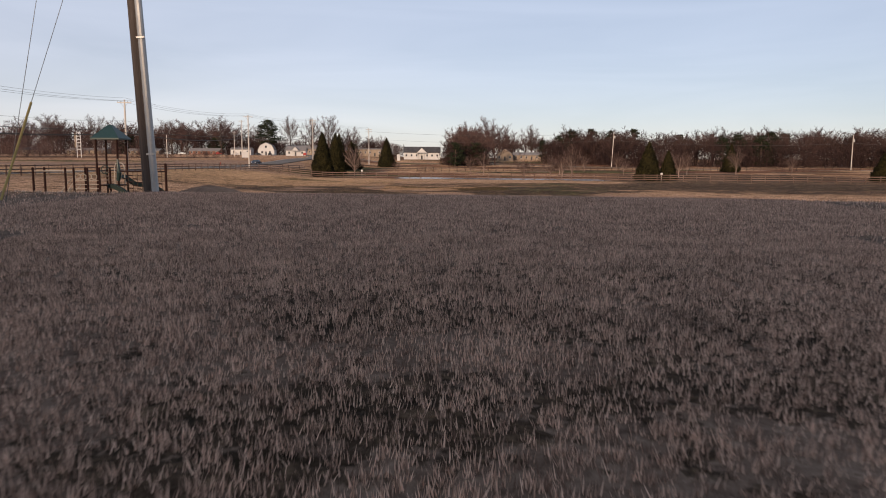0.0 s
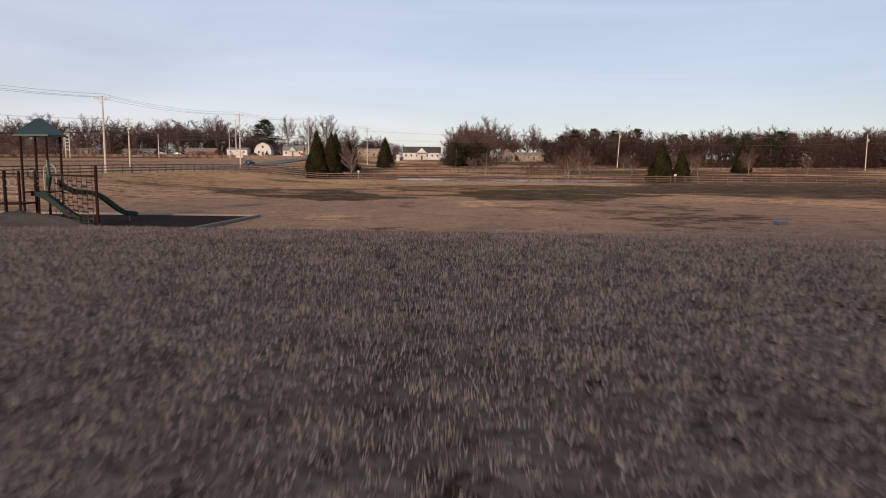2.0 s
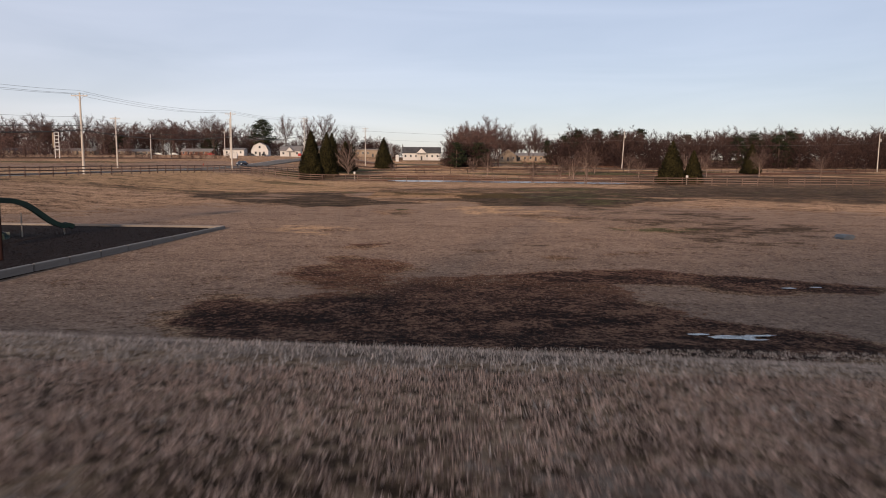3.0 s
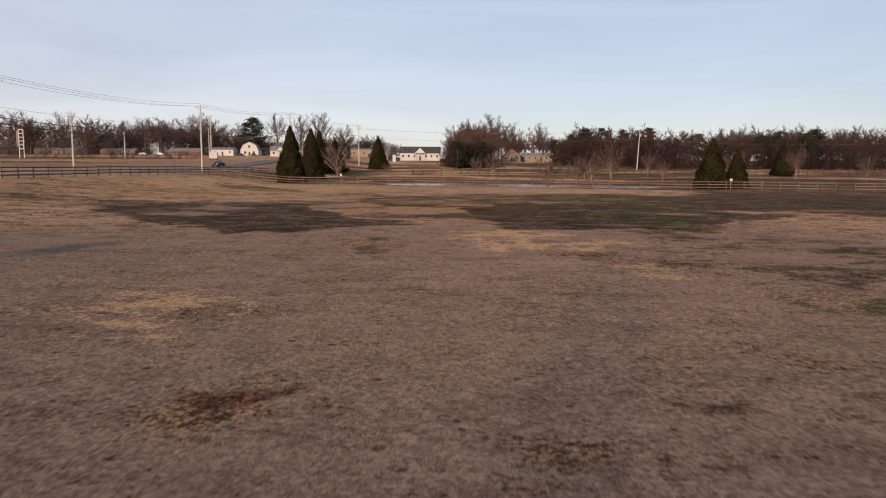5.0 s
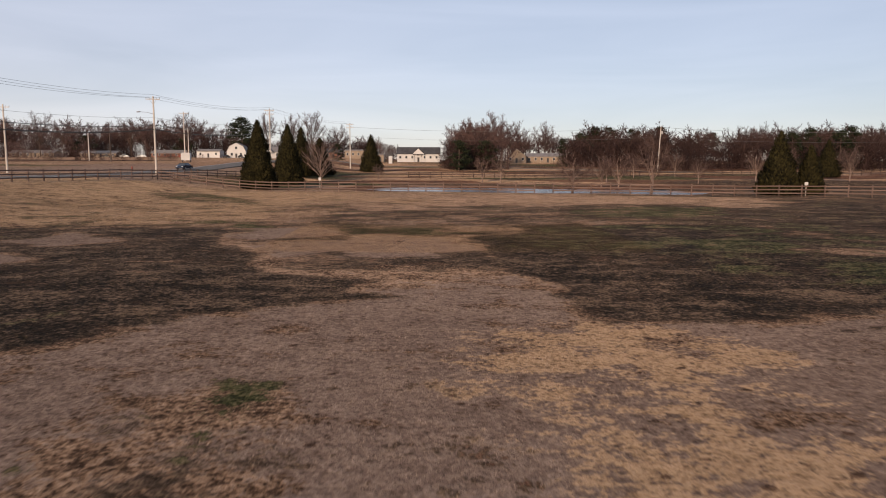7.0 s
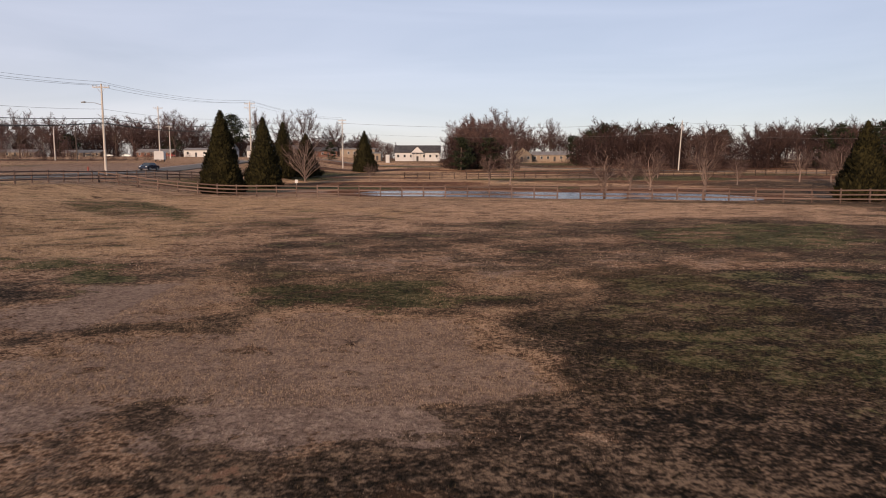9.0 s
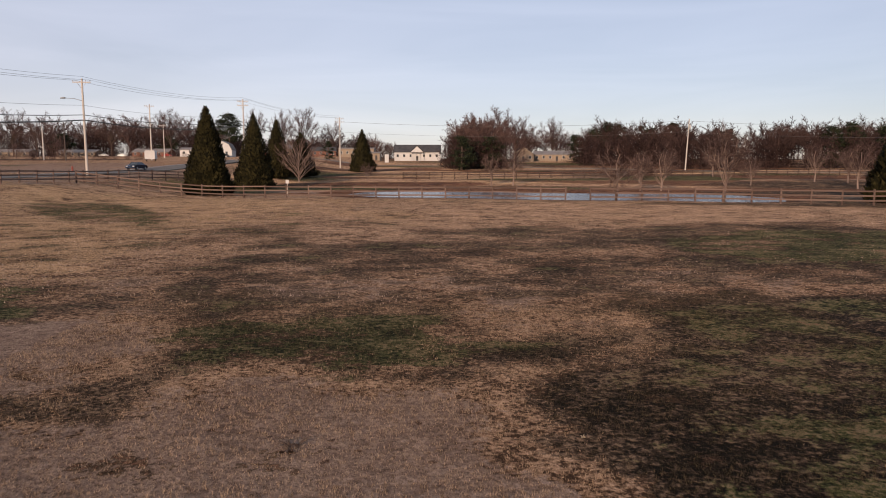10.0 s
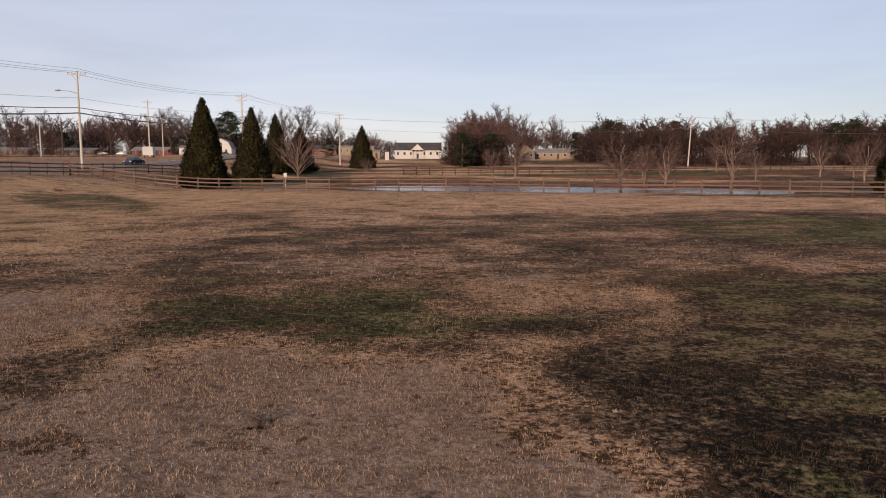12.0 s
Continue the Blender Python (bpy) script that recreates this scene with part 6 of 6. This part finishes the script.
sp = thing("post_sign", pose(46.2, 150.4, at(46.2, 150.4)), "small white sign on a post beside the fence", "sign")
part("post", Geo().box(0, 0, 0.75, 0.1, 0.1, 1.7), BEIGE_RAIL, sp)
part("panel", Geo().box(0, -0.07, 1.55, 0.45, 0.03, 0.4), WHITE_SIDING, sp)
sp2 = thing("post_sign", pose(-19.6, 173.2, at(-19.6, 173.2)), "small white sign on a post under bare branches", "sign")
part("post", Geo().box(0, 0, 0.8, 0.08, 0.08, 1.8), BEIGE_RAIL, sp2)
part("panel", Geo().box(0, -0.06, 1.7, 0.4, 0.03, 0.45), WHITE_SIDING, sp2)

# storm drain in the lawn
DRAIN = plain("blue_grey_concrete", (0.035, 0.045, 0.06), (0.09, 0.105, 0.135), 6, 0.7)
dr = thing("storm_drain", pose(19.96, 50.4, at(19.96, 50.4), 0, 0, 15), "low grey concrete storm drain box in the lawn", "storm drain")
part("box", Geo().box(0, 0, 0.0, 0.6, 0.55, 0.2, bevel=0.02), DRAIN, dr)
part("lid", Geo().prism([(-0.36, 0.1), (-0.22, 0.24), (0.22, 0.24), (0.36, 0.1)], -0.32, 0.32, "y"), DRAIN, dr)

# a knot of broken twigs lying in the lawn
rt = random.Random(77)
tc = thing("twig_clump", pose(-2.0, 92.75, at(-2.0, 92.75)), "small dark clump of broken twigs on the lawn", "twigs")
for k in range(14):
    w, r = rt.uniform(0, 6.283), rt.uniform(0.0, 0.1)
    p = Vector((r * math.cos(w), r * math.sin(w), 0.0))
    q = p + Vector((rt.gauss(0, 0.09), rt.gauss(0, 0.06), rt.uniform(0.02, 0.11)))
    part("twig", Geo().tube([p, p.lerp(q, 0.5) + Vector((0, 0, 0.015)), q], [0.011, 0.009, 0.004], 5), BARK, tc)

# rain puddles at the foot of the mound
for cx, cy, rx, ry in ((6.1, 29.95, 0.55, 0.2), (6.75, 30.15, 0.4, 0.1), (5.5, 30.2, 0.3, 0.1), (6.5, 29.7, 0.3, 0.07), (10.66, 36.9, 0.3, 0.1), (11.6, 37.1, 0.2, 0.08)):
    rng = random.Random(int(cx * 10))
    z = at(cx, cy) + 0.03
    ring = [(cx + rx * math.cos(w) * rng.uniform(0.65, 1.1), cy + ry * math.sin(w) * rng.uniform(0.6, 1.15), z) for w in np.linspace(0, 2 * math.pi, 21)[:-1]]
    tagged(new("puddle", Geo().add(ring, [tuple(range(20))]).mesh("puddle", WATER)), "shallow rain puddle reflecting the sky in mud", "puddle", "puddles")


# ---- grass: upright dormant blades on the mound, short turf further on ----
def blades(name, label, count, x0, x1, y0, y1, tall, wide, seed, material, per=4, spread=0.03, keep=None, sway=0.38, even=0.0):
    rng = np.random.default_rng(seed)
    cx, cy = rng.uniform(x0, x1, count), rng.uniform(y0, y1, count)
    if keep is not None:
        ok = keep(cx, cy, rng)
        cx, cy = cx[ok], cy[ok]
    n = len(cx)
    size = np.repeat(rng.uniform(0.6, 1.25, n) * (even + (1 - even) * (0.5 * value_noise(cx, cy, 0.35, 20) + 0.95 * value_noise(cx * 0.07, cy, 0.45, 21)) + 0.38 * (1 - even)), per)
    bx = np.repeat(cx, per) + rng.normal(0, spread, n * per)
    by = np.repeat(cy, per) + rng.normal(0, spread, n * per)
    bz = land(bx, by) - 0.005
    w = rng.uniform(0, 2 * math.pi, n * per)
    lean = rng.normal(0, sway, (n * per, 2))
    h = tall * size * rng.uniform(0.55, 1.15, n * per)
    wd = wide * rng.uniform(0.6, 1.2, n * per)
    root = np.stack([bx, by, bz], -1)
    sd = np.stack([np.cos(w) * wd, np.sin(w) * wd, np.zeros_like(w)], -1)
    tip = root + np.stack([lean[:, 0] * h, lean[:, 1] * h, h], -1)
    return tri_mesh(name, np.stack([root - sd, root + sd, tip], 1), material, label, "grass")


def weedy(x, y):
    k = patches(x, y)
    return np.maximum(np.maximum(k["dark"], k["green"]), k["mud"])


def straw_only(x, y, rng):
    pad = (x < -11.4) & (y > 30) & (y < 56)
    return ~pad & (weedy(x, y) + rng.normal(0, 0.16, len(x)) < 0.45)


def dark_only(x, y, rng):
    pad = (x < -11.4) & (y > 30) & (y < 56)
    return ~pad & (weedy(x, y) + rng.normal(0, 0.16, len(x)) > 0.5) & (patches(x, y)["mud"] < 0.4)


MOUND = "dry upright grey-brown grass covering the mound"
blades("grass", MOUND, 50000, -4.2, 4.2, 1.3, 7.5, 0.04, 0.0029, 1, MOUND_STRAW, 6, 0.010, sway=0.22, even=0.62)
blades("grass", MOUND, 95000, -7.5, 7.5, 7.5, 19.8, 0.046, 0.0052, 2, MOUND_STRAW, 5, 0.012, sway=0.2, even=0.6)
blades("grass", MOUND, 30000, -28, 28, 3, 18, 0.055, 0.008, 3, MOUND_STRAW, 4, 0.04, lambda x, y, r: np.abs(x) > np.where(y < 7.5, 4.2, 7.5), 0.2)
blades("grass", "bleached grey grass on the slope of the mound", 50000, -18, 18, 17.5, 28.5, 0.045, 0.0075, 9, SLOPE_STRAW, 4, 0.03, lambda x, y, r: y + r.normal(0, 0.7, len(y)) > 19.2, 0.3)
LAWN = "short dormant tan lawn grass in sparse tufts"
WEEDS = "short dark weedy grass in patches of the lawn"
blades("grass", LAWN, 34000, -16, 16, 34, 60, 0.03, 0.006, 4, FIELD_STRAW, 3, 0.035, straw_only)
blades("grass", LAWN, 26000, -16, 16, 60, 90, 0.03, 0.006, 5, FIELD_STRAW, 3, 0.035, straw_only)
blades("grass", LAWN, 88000, -8, 8, 89, 102, 0.042, 0.0040, 6, STRAW, 3, 0.022, straw_only)
blades("grass", WEEDS, 26000, -16, 16, 26, 90, 0.05, 0.007, 7, DARK_GRASS, 3, 0.04, dark_only)
blades("grass", WEEDS, 60000, -8, 9, 89, 104, 0.045, 0.0036, 8, DARK_GRASS, 3, 0.025, dark_only)
blades("grass", LAWN, 56000, -30, 34, 102, 160, 0.052, 0.012, 10, FIELD_STRAW, 2, 0.06, straw_only)
blades("grass", "short golden dormant grass beside the road fence", 26000, -44, -8, 102, 162, 0.045, 0.010, 12, GOLD_STRAW, 2, 0.06)
blades("grass", WEEDS, 26000, -32, 32, 102, 163, 0.05, 0.011, 11, DARK_GRASS, 2, 0.06)


def fallen_leaf(x, y, size, curl, turn, material, label):
    """A dry lobed leaf with a rib and curled-up rim, lying on the grass."""
    g = Geo()
    rim = []
    for k in range(14):
        a = 2 * math.pi * k / 14
        r = size * (1.0 if k % 2 == 0 else 0.55) * (1.15 if k == 0 else 0.9)
        rim.append((r * math.cos(a), 0.8 * r * math.sin(a), curl * size * (0.5 + 0.5 * math.cos(3 * a))))
    top = [(0, 0, 0.012)] + [(p[0], p[1], p[2] + 0.014) for p in rim]
    under = [(0, 0, 0.008)] + [(p[0], p[1], p[2] + 0.010) for p in rim]
    fan = [(0, k + 1, (k + 1) % 14 + 1) for k in range(14)]
    g.add(top, fan)
    g.add(under, [tuple(reversed(f)) for f in fan])
    ob = new("fallen_leaf", g.mesh("fallen_leaf", material))
    ob.matrix_world = pose(x, y, float(land(np.array([x]), np.array([y]))[0]) + 0.02, rz=turn)
    return tagged(ob, label, "leaf", group="leaves on the lawn")


DRY_LEAF = plain("dry_dark_leaf", (0.010, 0.005, 0.003), (0.045, 0.022, 0.013), 20, 0.8)
PALE_LEAF = plain("bleached_leaf", (0.24, 0.19, 0.14), (0.42, 0.34, 0.26), 20, 0.8)
LEAF = "dark brown curled dry leaf lying on pale grass"
fallen_leaf(-2.05, 92.5, 0.045, 0.6, 20, DRY_LEAF, LEAF)
fallen_leaf(-1.95, 92.52, 0.05, 0.6, 140, DRY_LEAF, LEAF)
fallen_leaf(1.7, 93.0, 0.045, 0.8, 60, PALE_LEAF, "small bleached leaf caught in dark weedy grass")
